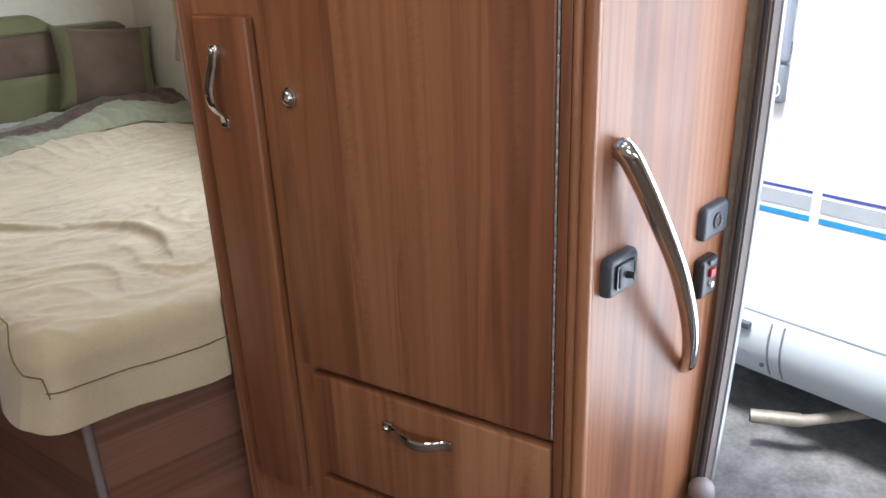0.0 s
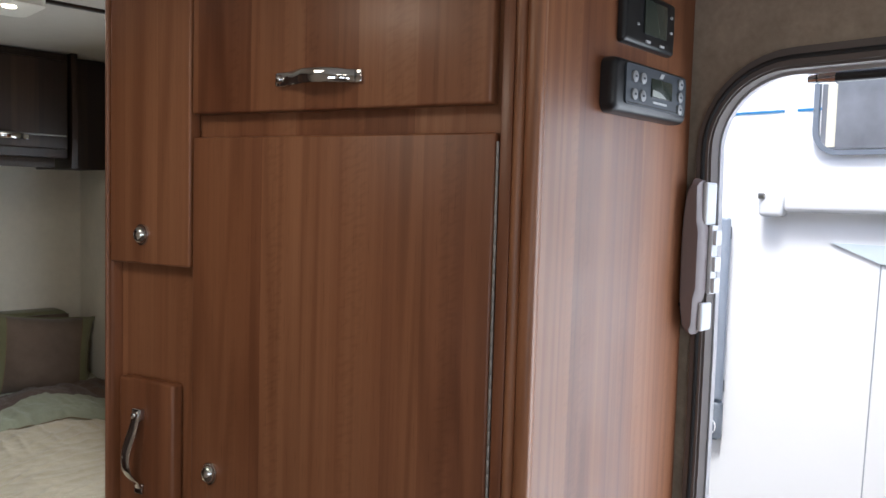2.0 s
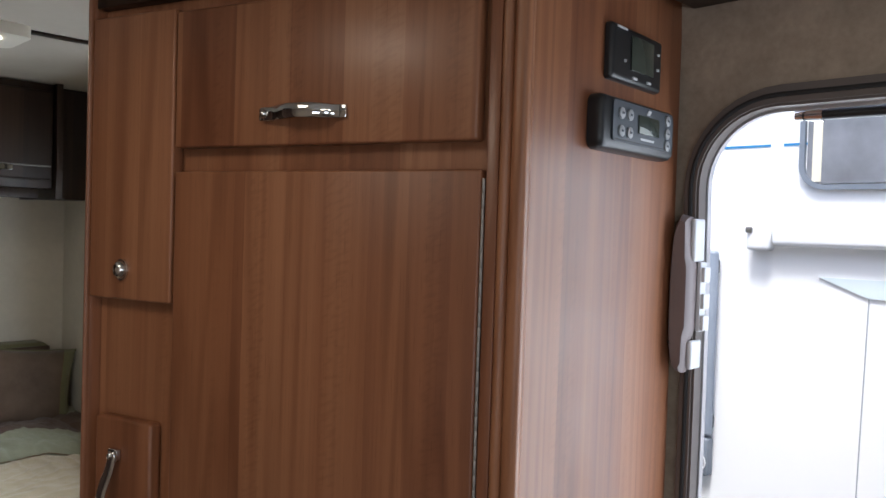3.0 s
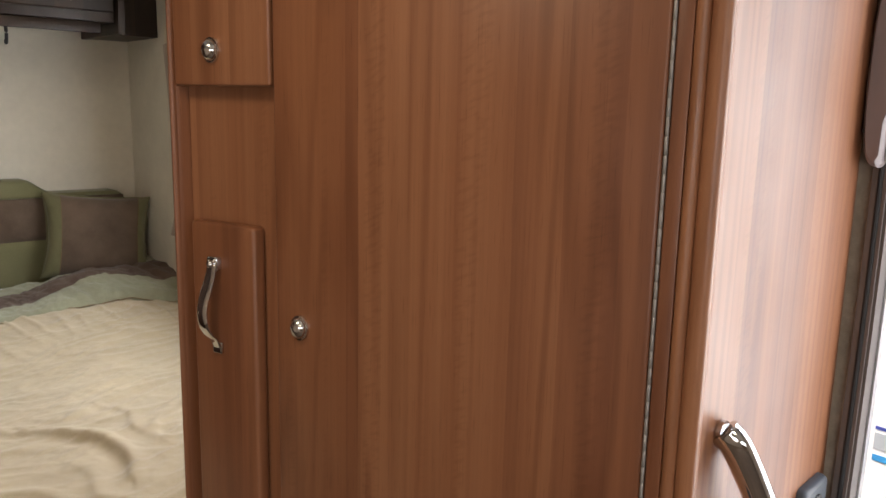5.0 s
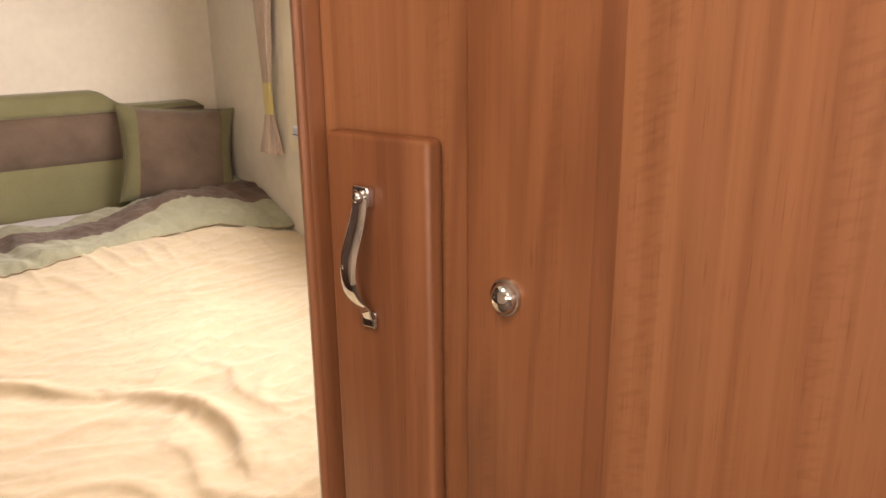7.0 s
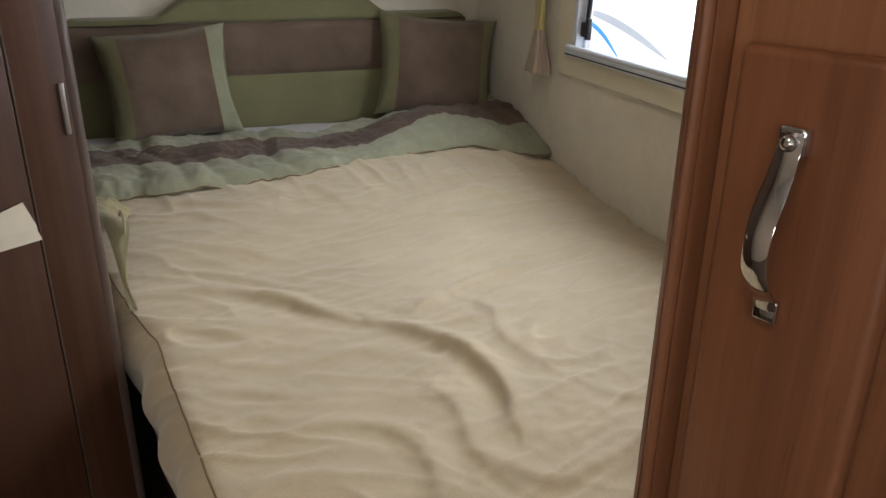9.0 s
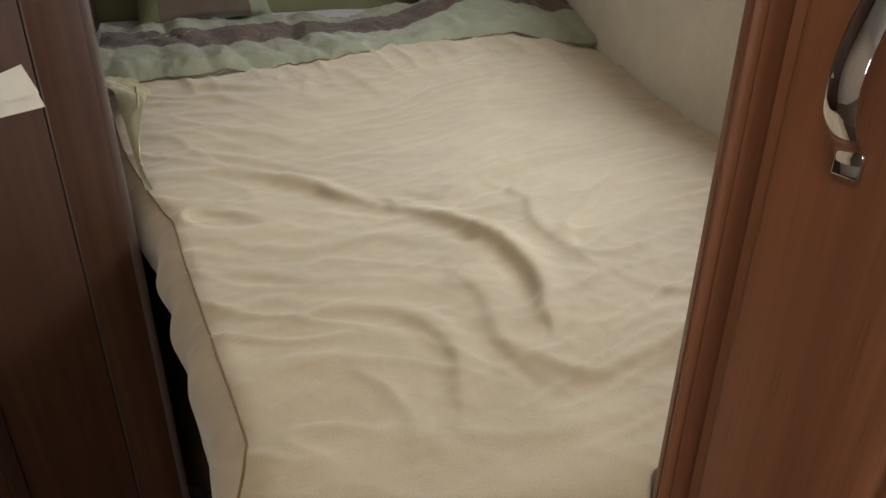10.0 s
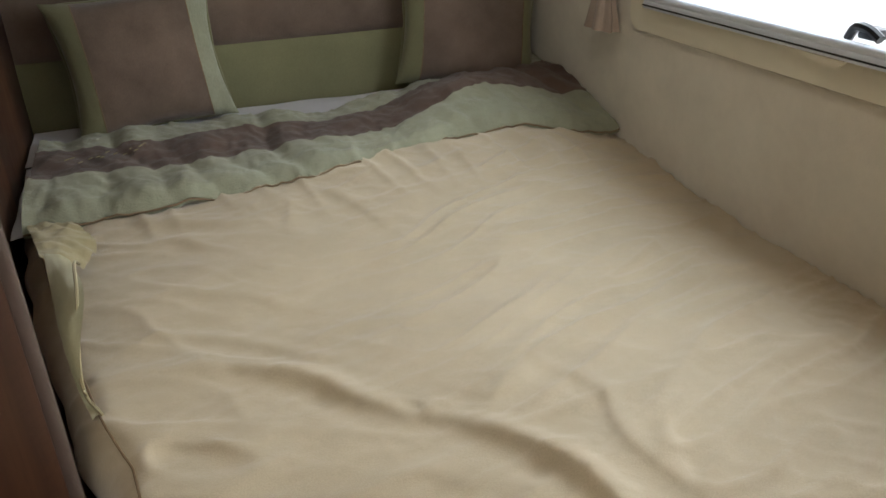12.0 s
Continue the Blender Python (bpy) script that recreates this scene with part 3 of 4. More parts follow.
# dark strip above the doors: the recess's shadow given as dark wood
part("cornice", box((-0.076, 0.004, 1.875), (0.626, FR - 0.0005, ZC - 0.004), 0.002), WOOD_DARK, wardrobe, "dark strip drawn as the shadowed recess above the wardrobe doors")

# ---- on the wardrobe's side ----
grab = thing("grab_handle", SIDE @ pose(0.003, -0.001, 0.822), "long curved polished chrome grab handle", "handle")
gp = curve([(-0.128, -0.003, 0.236), (-0.120, -0.020, 0.214), (-0.078, -0.042, 0.125), (-0.016, -0.052, 0.015), (0.050, -0.044, -0.105), (0.105, -0.020, -0.198), (0.122, -0.004, -0.226)], 8)
k = len(gp)
gr = [0.0158 - 0.0054 * (i / (k - 1)) for i in range(k)]
part("bar", tube(gp, gr, 18, flat=1.25, up=(0, 1, 0)), CHROME, grab)
for pt in ((-0.128, -0.002, 0.236), (0.122, -0.002, -0.226)):
    part("mount", tube([(pt[0], 0.0, pt[2]), (pt[0], -0.006, pt[2])], 0.0115, 16, up=(0, 0, 1)), CHROME, grab)


def wall_plate(name, x0, x1, z0, z1, depth, r, material, label, category):
    ob = thing(name, SIDE @ pose((x0 + x1) / 2, -0.0005, (z0 + z1) / 2), label, category)
    w, h = (x1 - x0) / 2, (z1 - z0) / 2
    bm = bmesh.new()
    rings = []
    for inset, out in ((0.0, 0.0), (0.0, 0.45), (0.0008, 0.68), (0.0024, 0.86), (0.0048, 0.96), (0.0080, 1.0)):
        rings.append([bm.verts.new((x, -depth * out, z)) for x, z in rounded(-w + inset, w - inset, -h + inset, h - inset, max(0.002, r - inset * 0.6))])
    n = len(rings[0])
    for a, b in zip(rings, rings[1:]):
        for i in range(n):
            bm.faces.new((a[i], a[(i + 1) % n], b[(i + 1) % n], b[i]))
    bm.faces.new(rings[-1])
    bm.faces.new(rings[0][::-1])
    part("housing", bm, material, ob)
    return ob, w, h


sw, w, h = wall_plate("light_switch", -0.154, -0.074, 0.834, 0.896, 0.016, 0.010, SLATE, "slate grey rocker light switch on the wardrobe side", "switch")
part("rim", ring([(y * 0.62, z * 0.62) for y, z in rounded(-w, w, -h, h, 0.008)], [(y * 0.54, z * 0.54) for y, z in rounded(-w, w, -h, h, 0.008)], 0, 0.004), BLACK, sw).matrix_local = pose(0, -0.016, 0, 0, 0, -90)
part("rocker", box((-0.020, -0.021, -0.020), (0.020, -0.014, 0.020), 0.004, 3), SLATE, sw)
part("toggle", tube([(0, -0.020, 0), (0.002, -0.032, 0.001)], [0.006, 0.004], 10), BLACK, sw)
so, w, h = wall_plate("socket_outlet", 0.138, 0.224, 0.832, 0.893, 0.014, 0.010, SLATE, "slate grey round socket outlet beside the door frame", "socket")
part("socket_rim", tube([(0.012 * math.cos(a * math.pi / 10), -0.0145, 0.012 * math.sin(a * math.pi / 10)) for a in range(20)], 0.003, 8, True, up=(0, 1, 0)), BLACK, so)
part("socket_hole", tube([(0, -0.0135, 0), (0, -0.0150, 0)], 0.0095, 18), RUBBER, so)
al, w, h = wall_plate("rocker_control", 0.138, 0.196, 0.7245, 0.7985, 0.018, 0.008, BLACK, "small black control with a red button", "control")
part("red_button", box((-0.008, -0.024, 0.002), (0.010, -0.017, 0.018), 0.003), RED, al, "red button")
part("white_button", tube([(0.001, -0.017, -0.012), (0.001, -0.023, -0.012)], 0.006, 12), PRINT, al)
part("top_cap", box((-0.012, -0.023, 0.026), (0.014, -0.017, 0.036), 0.003), SLATE, al)

th, w, h = wall_plate("thermostat", -0.002, 0.153, 1.751, 1.828, 0.012, 0.006, BLACK, "black wall thermostat with a small grey screen", "thermostat")
part("screen", box((-0.024, -0.0145, -0.020), (0.044, -0.0120, 0.028), 0.001), LCD, th, "dark lcd screen")
for x, z, a in ((-0.042, -0.010, 0.003), (0.060, 0.016, 0.004), (0.060, -0.006, 0.004), (-0.012, -0.030, 0.009), (0.032, -0.030, 0.009)):
    part("key", box((x - a * 0.7, -0.0142, z - 0.0018), (x + a * 0.7, -0.0118, z + 0.0018), 0.0004), PRINT, th)
part("print_bar", box((-0.066, -0.0135, 0.032), (-0.038, -0.0119, 0.0345)), PRINT, th)
hp, w, h = wall_plate("heating_control", -0.042, 0.183, 1.652, 1.726, 0.022, 0.014, BLACK, "slate grey heating control panel with round pale keys", "control panel")
part("face", slab(rounded(-0.086, 0.098, -0.024, 0.031, 0.006), -0.0215, -0.0245), SLATE, hp)
part("face_groove", box((-0.080, -0.0250, -0.0225), (0.092, -0.0243, -0.0210)), RUBBER, hp)
part("screen", box((-0.014, -0.0265, -0.008), (0.050, -0.0240, 0.018), 0.001), LCD, hp, "small lcd screen")
# pale wedge paints a reflection onto the dark screen
part("screen_glint", slab([(-0.012, -0.007), (0.030, -0.007), (0.012, 0.000), (-0.012, 0.002)], -0.0266, -0.0272), LCD_GLINT, hp)
for x, z in ((-0.064, 0.014), (-0.040, 0.014), (-0.064, -0.010), (-0.040, -0.010), (0.078, 0.020), (0.078, 0.001), (0.078, -0.017)):
    part("key", tube([(x, -0.0240, z), (x, -0.0268, z), (x, -0.0274, z)], [0.0078, 0.0078, 0.0066], 16), KEY_GREY, hp, "pale grey round key")
    part("key_mark", box((x - 0.0025, -0.0282, z - 0.0014), (x + 0.0025, -0.0273, z + 0.0014)), SLATE, hp)
part("print_bar", box((-0.006, -0.0252, -0.0165), (0.036, -0.0244, -0.0135)), PRINT, hp)
part("emblem", slab([(0.010, 0.0205), (0.020, 0.0205), (0.026, 0.0275), (0.016, 0.0275)], -0.0244, -0.0252), PRINT, hp)


# ---- entrance door frame ----
frame_ob = thing("door_1", None, "taupe plastic entrance door frame, the door standing open", "door frame", kind="structure")
o1, i1 = rounded(-0.050, 0.645, 0.03, 1.763, 0.150, 10), rounded(-0.022, 0.626, 0.058, 1.737, 0.125, 10)
bm = ring(o1, i1, XR - 0.016, XR - 0.001)
bmesh.ops.bevel(bm, geom=[e for e in bm.edges if all(v.co.x < XR - 0.012 for v in e.verts) and e.calc_face_angle(0.0) > 0.5], offset=0.006, segments=3, affect="EDGES")
part("inner_frame", bowed(bm), TAUPE, frame_ob)
mid = rounded(-0.032, 0.634, 0.048, 1.749, 0.135, 10)
part("seal", bowed(tube([(XR - 0.016, y, z) for y, z in mid], 0.0035, 8, True, up=(1, 0, 0))), RUBBER, frame_ob, "black rubber seal")
lining = rounded(-0.014, 0.622, 0.066, 1.733, 0.118, 10)
part("lining", bowed(ring(i1, lining, XR - 0.012, XR + 0.012)), TAUPE, frame_ob)
lip = rounded(-0.008, 0.619, 0.072, 1.728, 0.112, 10)
part("outer_rim", bowed(ring(i1, lip, XR + 0.0125, XR + 0.024)), ALU, frame_ob, "satin aluminium rim")
catch = thing("screen_catch", pose(XR - 0.018 + bow(1.45), 0.635, 1.450), "mauve-grey plastic fly-screen catch on the door frame", "catch")
outer = curve([(-0.004, 0.124, 0), (-0.016, 0.100, 0), (-0.021, 0.05, 0), (-0.022, -0.02, 0), (-0.020, -0.08, 0), (-0.012, -0.118, 0), (0.002, -0.126, 0)], 4)
prof = [(p.x, p.y) for p in outer] + [(0.008, -0.118), (0.009, -0.072), (0.015, -0.055), (0.015, 0.045), (0.010, 0.060), (0.008, 0.120)]
cbm = bmesh.new()
rows_ = []
for inset, x in ((0.0, 0.0), (0.0, -0.014), (0.10, -0.022), (0.30, -0.027)):
    rows_.append([cbm.verts.new((x, -(y * (1 - inset)), z * (1 - inset * 0.25))) for y, z in prof])
for ra, rb in zip(rows_, rows_[1:]):
    for i in range(len(prof)):
        cbm.faces.new((ra[i], ra[(i + 1) % len(prof)], rb[(i + 1) % len(prof)], rb[i]))
cbm.faces.new(rows_[-1])
cbm.faces.new(rows_[0][::-1])
part("cover", cbm, MAUVE_PLASTIC, catch)
part("upper_tab", box((-0.012, -0.016, 0.050), (0.022, -0.007, 0.118), 0.004, 3), PALE_PLASTIC, catch, "pale plastic tab")
part("lower_tab", box((-0.012, -0.016, -0.120), (0.022, -0.007, -0.074), 0.004, 3), PALE_PLASTIC, catch, "pale plastic tab")
part("latch_plate", box((0.000, -0.0215, -0.060), (0.020, -0.0145, 0.050), 0.002), PALE_PLASTIC, catch, "pale plastic latch plate")
for z in (-0.046, -0.012, 0.030):
    part("latch_block", box((0.002, -0.0275, z - 0.012), (0.022, -0.0205, z + 0.012), 0.002), PALE_PLASTIC, catch)
part("screw", tube([(-0.022, 0.014, -0.078), (-0.026, 0.014, -0.078)], 0.004, 10), BLACK, catch)
stop = thing("door_stop", pose(XR - 0.02 + bow(0.30), 0.620, 0.300), "rounded grey plastic door stop on the frame", "door stop")
b = bmesh.new()
bmesh.ops.create_uvsphere(b, u_segments=16, v_segments=10, radius=0.026)
part("cap", b, MAUVE_PLASTIC, stop)
part("plate", box((-0.006, -0.022, -0.045), (0.018, 0.022, 0.0), 0.006), MAUVE_PLASTIC, stop)
rod = thing("screen_rod", pose(XR + 0.03 + bow(1.72), 0.480, 1.722), "chrome-ended screen rod along the door head", "rod")
part("bar", tube([(0, 0.0, 0.0), (0, -0.46, -0.004)], 0.0075, 10), BLACK, rod)
part("end_cap", tube([(0, 0.012, 0.0), (0, -0.028, 0.0)], [0.006, 0.010], 12), CHROME, rod)

# ---- bed ----
bed = thing("bed", pose(0.75, 2.4, 0), "fixed double bed on a walnut base", "bed")


def bedpart(name, bm, material, label="", smooth=True):
    bmesh.ops.transform(bm, matrix=pose(-0.75, -2.4, 0), verts=bm.verts)
    return part(name, bm, material, bed, label, smooth)


bedpart("base", prism([(0.405, 1.425), (1.315, 1.41), (1.315, 3.20), (0.16, 3.20), (0.27, 1.98)], 0.0, 0.50), WOOD_FLAT, "walnut bed base", False)
bedpart("corner_trim", tube([(0.401, 1.419, z) for z in (0.0, 0.2, 0.5)], 0.010, 10), MAUVE_PLASTIC, "pale plastic corner trim")
bedpart("mattress", prism([(0.44, 1.44), (1.30, 1.44), (1.30, 3.19), (0.24, 3.19), (0.34, 2.0)], 0.50, 0.645), SHEET, "mattress under the bedding", False)


def left_edge(y):
    return float(np.interp(y, (1.35, 1.49, 1.82, 2.03, 2.12, 2.35, 2.60, 2.80), (0.320, 0.302, 0.256, 0.230, 0.200, 0.145, 0.105, 0.095)))


def fold_line(pts, height, width, skew=0.0):
    return [Vector((*p, 0)) for p in pts], height, width, skew


FOLDS = [
    fold_line([(0.23, 2.215), (0.378, 2.187), (0.481, 2.125), (0.521, 2.066), (0.575, 2.005)], 0.020, 0.015),
    fold_line([(0.600, 2.000), (0.678, 1.900), (0.713, 1.816), (0.720, 1.715), (0.700, 1.64)], 0.023, 0.016),
    fold_line([(0.640, 1.585), (0.695, 1.530), (0.754, 1.536), (0.85, 1.560), (1.00, 1.60)], 0.016, 0.016),
    fold_line([(0.640, 2.030), (0.690, 1.997), (0.803, 2.061), (0.985, 2.120), (1.258, 2.188)], 0.009, 0.013),
    fold_line([(0.800, 1.780), (0.830, 1.860), (0.881, 1.904), (0.977, 1.991), (1.15, 2.06)], 0.010, 0.012),
    fold_line([(0.47, 2.19), (0.56, 2.23), (0.70, 2.20)], 0.006, 0.011),
    fold_line([(0.36, 1.93), (0.45, 1.90), (0.55, 1.91), (0.60, 1.87)], 0.008, 0.012),
    fold_line([(0.36, 1.70), (0.46, 1.72), (0.54, 1.68), (0.57, 1.60), (0.55, 1.52)], 0.011, 0.014),
    fold_line([(0.28, 2.40), (0.42, 2.36), (0.50, 2.30)], 0.009, 0.016),
    fold_line([(0.76, 2.03), (0.80, 1.95), (0.78, 1.86), (0.81, 1.74)], 0.008, 0.012),
    fold_line([(0.90, 1.72), (0.93, 1.80), (1.02, 1.90), (1.18, 1.95)], 0.008, 0.016),
    fold_line([(0.60, 2.66), (0.66, 2.58), (0.70, 2.47)], 0.008, 0.014),
    fold_line([(0.52, 2.66), (0.55, 2.60), (0.53, 2.52)], 0.007, 0.012),
    fold_line([(0.30, 2.63), (0.38, 2.60), (0.47, 2.56)], 0.011, 0.014),
    fold_line([(0.24, 2.55), (0.34, 2.55), (0.40, 2.50)], 0.009, 0.013),
    fold_line([(0.25, 2.30), (0.33, 2.28), (0.42, 2.24), (0.50, 2.17)], 0.009, 0.012),
    fold_line([(0.95, 2.68), (1.02, 2.52), (1.16, 2.42), (1.28, 2.36)], 0.010, 0.030),
    fold_line([(0.27, 2.08), (0.33, 2.06), (0.38, 2.01)], 0.010, 0.013),
    fold_line([(0.29, 1.96), (0.36, 1.96), (0.43, 1.99)], 0.008, 0.012),
    fold_line([(0.31, 1.86), (0.38, 1.84), (0.44, 1.80)], 0.009, 0.013),
    fold_line([(0.33, 1.75), (0.38, 1.77), (0.42, 1.75)], 0.007, 0.011),
    fold_line([(0.34, 1.60), (0.42, 1.62), (0.47, 1.60)], 0.008, 0.013),
    fold_line([(0.70, 2.10), (0.76, 2.15), (0.90, 2.20), (1.10, 2.27)], 0.006, 0.012),
    fold_line([(0.62, 1.78), (0.64, 1.70), (0.63, 1.60), (0.66, 1.52)], 0.008, 0.014),
    fold_line([(0.84, 1.69), (0.90, 1.64), (1.02, 1.68)], 0.007, 0.014),
    fold_line([(0.80, 2.44), (0.92, 2.40), (1.08, 2.38)], 0.005, 0.018),
    fold_line([(0.50, 1.48), (0.62, 1.45), (0.78, 1.47)], 0.008, 0.016),
]
FOLDS = [([c for c in curve(p, 8)], hh, ww, s) for p, hh, ww, s in FOLDS]


def seg_dist(p, a, b):
    ab, ap = b - a, p - a
    k = max(0.0, min(1.0, ap.dot(ab) / max(ab.length_squared, 1e-9)))
    return (ap - ab * k).length


def crumple(x, y):
    """The height of the quilt's folds and softness over its flat top."""
    p = Vector((x, y, 0))
    z = 0.0
    for pts, hh, ww, _ in FOLDS:
        if min((q - p).length_squared for q in pts[::6]) > 0.04:
            continue
        best, at, side = 9.0, 0.0, 1.0
        for i in range(len(pts) - 1):
            d = seg_dist(p, pts[i], pts[i + 1])
            if d < best:
                best, at = d, i / (len(pts) - 1)
                ab, ap = pts[i + 1] - pts[i], p - pts[i]
                side = 0.62 if ab.x * ap.y - ab.y * ap.x < 0 else 1.75
        taper = math.sin(math.pi * min(1, max(0.0, 0.06 + 0.88 * at))) ** 0.6
        hh_ = hh * 0.60
        z += hh_ * taper * math.exp(-(best / (ww * side)) ** 2)
        z -= 0.25 * hh_ * taper * math.exp(-((best - 1.9 * ww) / ww) ** 2) * (1 if side < 1 else 0.3)
    z += 0.012 * noise.noise(Vector((x * 3.2, y * 3.2, 1.7)))
    z += 0.0030 * noise.noise(Vector((x * 9 + y * 2, y * 13, 4.1)))
    # pulls that run from the middle towards the wall, and puckers under the throw's hem
    wx = 0.03 * noise.noise(Vector((x * 5, y * 5, 12.0)))
    wy = 0.03 * noise.noise(Vector((x * 5, y * 5, 31.0)))
    a, b = x + wx, y + wy
    far = max(0.0, min(1.0, (x - 0.55) / 0.3))
    pull = noise.noise(Vector(((a * 0.94 + b * 0.33) * 4.2, (b * 0.94 - a * 0.33) * 24, 8.3)))
    z += (0.0018 + 0.0044 * far) * max(0.0, 1.0 - abs(pull) * 2.4) ** 2
    slack = noise.noise(Vector(((a * 0.90 - b * 0.43) * 7, (b * 0.90 + a * 0.43) * 20, 2.5)))
    near = max(0.0, 1.0 - (x - left_edge(y)) / 0.30)
    z += (0.0018 + 0.0066 * near) * max(0.0, 1.0 - abs(slack) * 2.4) ** 2
    hem = max(0.0, 1.0 - abs(2.70 - y) / 0.20)
    z += 0.0075 * hem * max(0.0, 1.0 - abs(noise.noise(Vector((a * 15 + b * 3, b * 3.0, 6.6)))) * 2.5) ** 2
    z += 0.0009 * noise.noise(Vector((x * 48, y * 60 + x * 9, 2.2)))
    return z


def over_edge(d, r, depth, tuck_in=-0.02):
    """How far out and down cloth lies that runs d metres past the start of a rounded edge."""
    if d <= 0:
        return d, 0.0
    if d < r * math.pi / 2:
        return r * math.sin(d / r), -r * (1 - math.cos(d / r))
    return r - tuck_in * min(1, (d - r * 1.57) / 0.15), -(r + d - r * math.pi / 2)


R_EDGE, Y_FOOT, Y_HEM, X_WALL, Z_TOP = 0.055, 1.350, 2.80, 1.317, 0.690
DROP_L, DROP_F = 0.20, 0.20


def quilt(a, b):
    # a runs from the hanging left hem to the wall, b from the hanging foot hem to the pillows
    q = b * (Y_HEM - Y_FOOT - R_EDGE + DROP_F) - DROP_F
    oy, zy = over_edge(-q, R_EDGE, DROP_F)
    y = Y_FOOT + R_EDGE - oy
    yy = max(y, Y_FOOT)
    xl = left_edge(yy) + R_EDGE
    s = a * (X_WALL - xl + DROP_L) - DROP_L
    ox, zx = over_edge(-s, R_EDGE, DROP_L, 0.075 * max(0.0, min(1.0, (yy - 1.45) / 0.35)) - 0.02)
    x = xl - ox
    dx, dy = max(0.0, -s), max(0.0, -q)
    turn = math.atan2(dy, dx) if dx or dy else 0.0
    if dx and dy:
        # the hanging corner is drawn round
        od, zd = over_edge(max(dx, dy), R_EDGE, DROP_F)
        x, y = xl - od * math.cos(turn), Y_FOOT + R_EDGE - od * math.sin(turn)
    z = Z_TOP + 0.045 * max(0.0, min(1.0, (y - 2.3) / 0.45)) - 0.03 * max(0.0, min(1.0, (x - 1.1) / 0.2))
    hang = zd if dx and dy else zx + zy
    hang = max(hang, -0.205)
    top = 1.0 - min(1.0, -hang / 0.06)
    z += hang + crumple(x, yy) * (0.35 + 0.65 * top)
    ripple = min(1.0, -hang / 0.12)
    x += ripple * (0.010 * math.sin(yy * 34 + 2.5 * math.sin(yy * 7)) + 0.020 * noise.noise(Vector((yy * 11, z * 5, 0)))) * (math.cos(turn) if zx or zy else 0)
    y += ripple * (0.010 * math.sin(x * 17) + 0.016 * noise.noise(Vector((x * 6, z * 5, 3)))) * (math.sin(turn) if zx or zy else 0)
    if zx or zy:
        z += 0.018 * ripple * noise.noise(Vector((x * 5, yy * 5, 7)))
    # the foot is pushed in where the wardrobe's back edge stands
    y = max(y, float(np.interp(x, (0.655, 0.695, 0.80), (1.30, 1.380, 1.408))))
    return (x, y, z)


duvet = solid("duvet", sheet(quilt, 250, 290), DUVET, "rumpled cream cotton duvet hanging over the bed's foot", "duvet", smooth=True, angle=180)


def seam_point(b):
    y = max(quilt(0.5, b)[1], Y_FOOT)
    d = 0.020 + 0.102 * max(0.0, min(1.0, (1.52 - y) / 0.16)) ** 1.5
    return quilt((DROP_L - d) / (X_WALL - left_edge(y) - R_EDGE + DROP_L), b)


B_SEAM = (DROP_F - 0.122) / (Y_HEM - Y_FOOT - R_EDGE + DROP_F)
part("side_seam", tube([Vector(seam_point(i / 120)) + Vector((-0.001, 0, 0.001)) for i in range(int(120 * B_SEAM), 118)], 0.0015, 6), DUVET_SEAM, duvet)
part("foot_seam", tube([Vector(quilt(i / 120, B_SEAM)) + Vector((0, -0.001, 0.001)) for i in range(9, 119)], 0.0015, 6), DUVET_SEAM, duvet)


# quilted runner folded back over the duvet's head end
def hem_y(x):
    return float(np.interp(x, (0.10, 0.32, 0.60, 0.83, 1.11, 1.31), (2.660, 2.664, 2.684, 2.760, 2.785, 2.735))) + 0.010 * noise.noise(Vector((x * 14, 0, 0)))


def runner_z(x, y):
    z = 0.747 + 0.012 * noise.noise(Vector((x * 7, y * 7, 9))) + 0.009 * noise.noise(Vector((x * 15, y * 8, 2)))
    z += 0.009 * abs(math.sin(x * 27 + 5 * noise.noise(Vector((x * 4, y * 3, 0))) + y * 6)) * (0.5 + 0.5 * abs(math.sin((y - 2.66) * 29)))
    z += 0.0032 * noise.noise(Vector((x * 40, y * 30, 3)))
    z += 0.0038 * max(0.0, 1.0 - abs(noise.noise(Vector((x * 30 + y * 14, y * 16 - x * 10, 6)))) * 2.6) ** 3
    z += 0.0016 * noise.noise(Vector((x * 95, y * 80, 5)))
    z += 0.05 * math.exp(-((x - 1.02) / 0.16) ** 2) * math.exp(-((y - 2.95) / 0.14) ** 2)
    z += 0.045 * max(0, min(1, (x - 0.95) / 0.3)) * max(0, min(1, (y - 2.82) / 0.2))
    z -= 0.020 * max(0, min(1, (x - 1.08) / 0.15)) * max(0, min(1, (2.87 - y) / 0.1))
    return z


STRIPES = ((0.0, 0.31, SAGE_PALE, "pale_stripe"), (0.31, 0.69, MAUVE_QUILT, "mauve_stripe"), (0.69, 1.0, SAGE_PALE, "back_stripe"))
runner = thing("quilted_runner", pose(0.70, 2.90, 0.74), "quilted sage and mauve striped throw across the pillow end", "throw")


def runner_pt(a, b, edge=False):
    x = 0.110 + a * 1.205
    y0 = hem_y(x)
    back = 3.150 - 0.065 * math.exp(-((x - 0.74) / 0.16) ** 2) + 0.09 * max(0, (x - 0.85) / 0.45)
    y = y0 + b * (back - y0) + 0.012 * math.sin(x * 13) * b * (1 - b) * 4
    z = runner_z(x, y)
    z += 0.006
    if b < 0.08:
        z -= 0.018 * (1 - b / 0.08) ** 1.5
    z -= 0.04 * max(0, b - 0.9) / 0.1
    return Vector((x - 0.70, y - 2.90, z - 0.74))


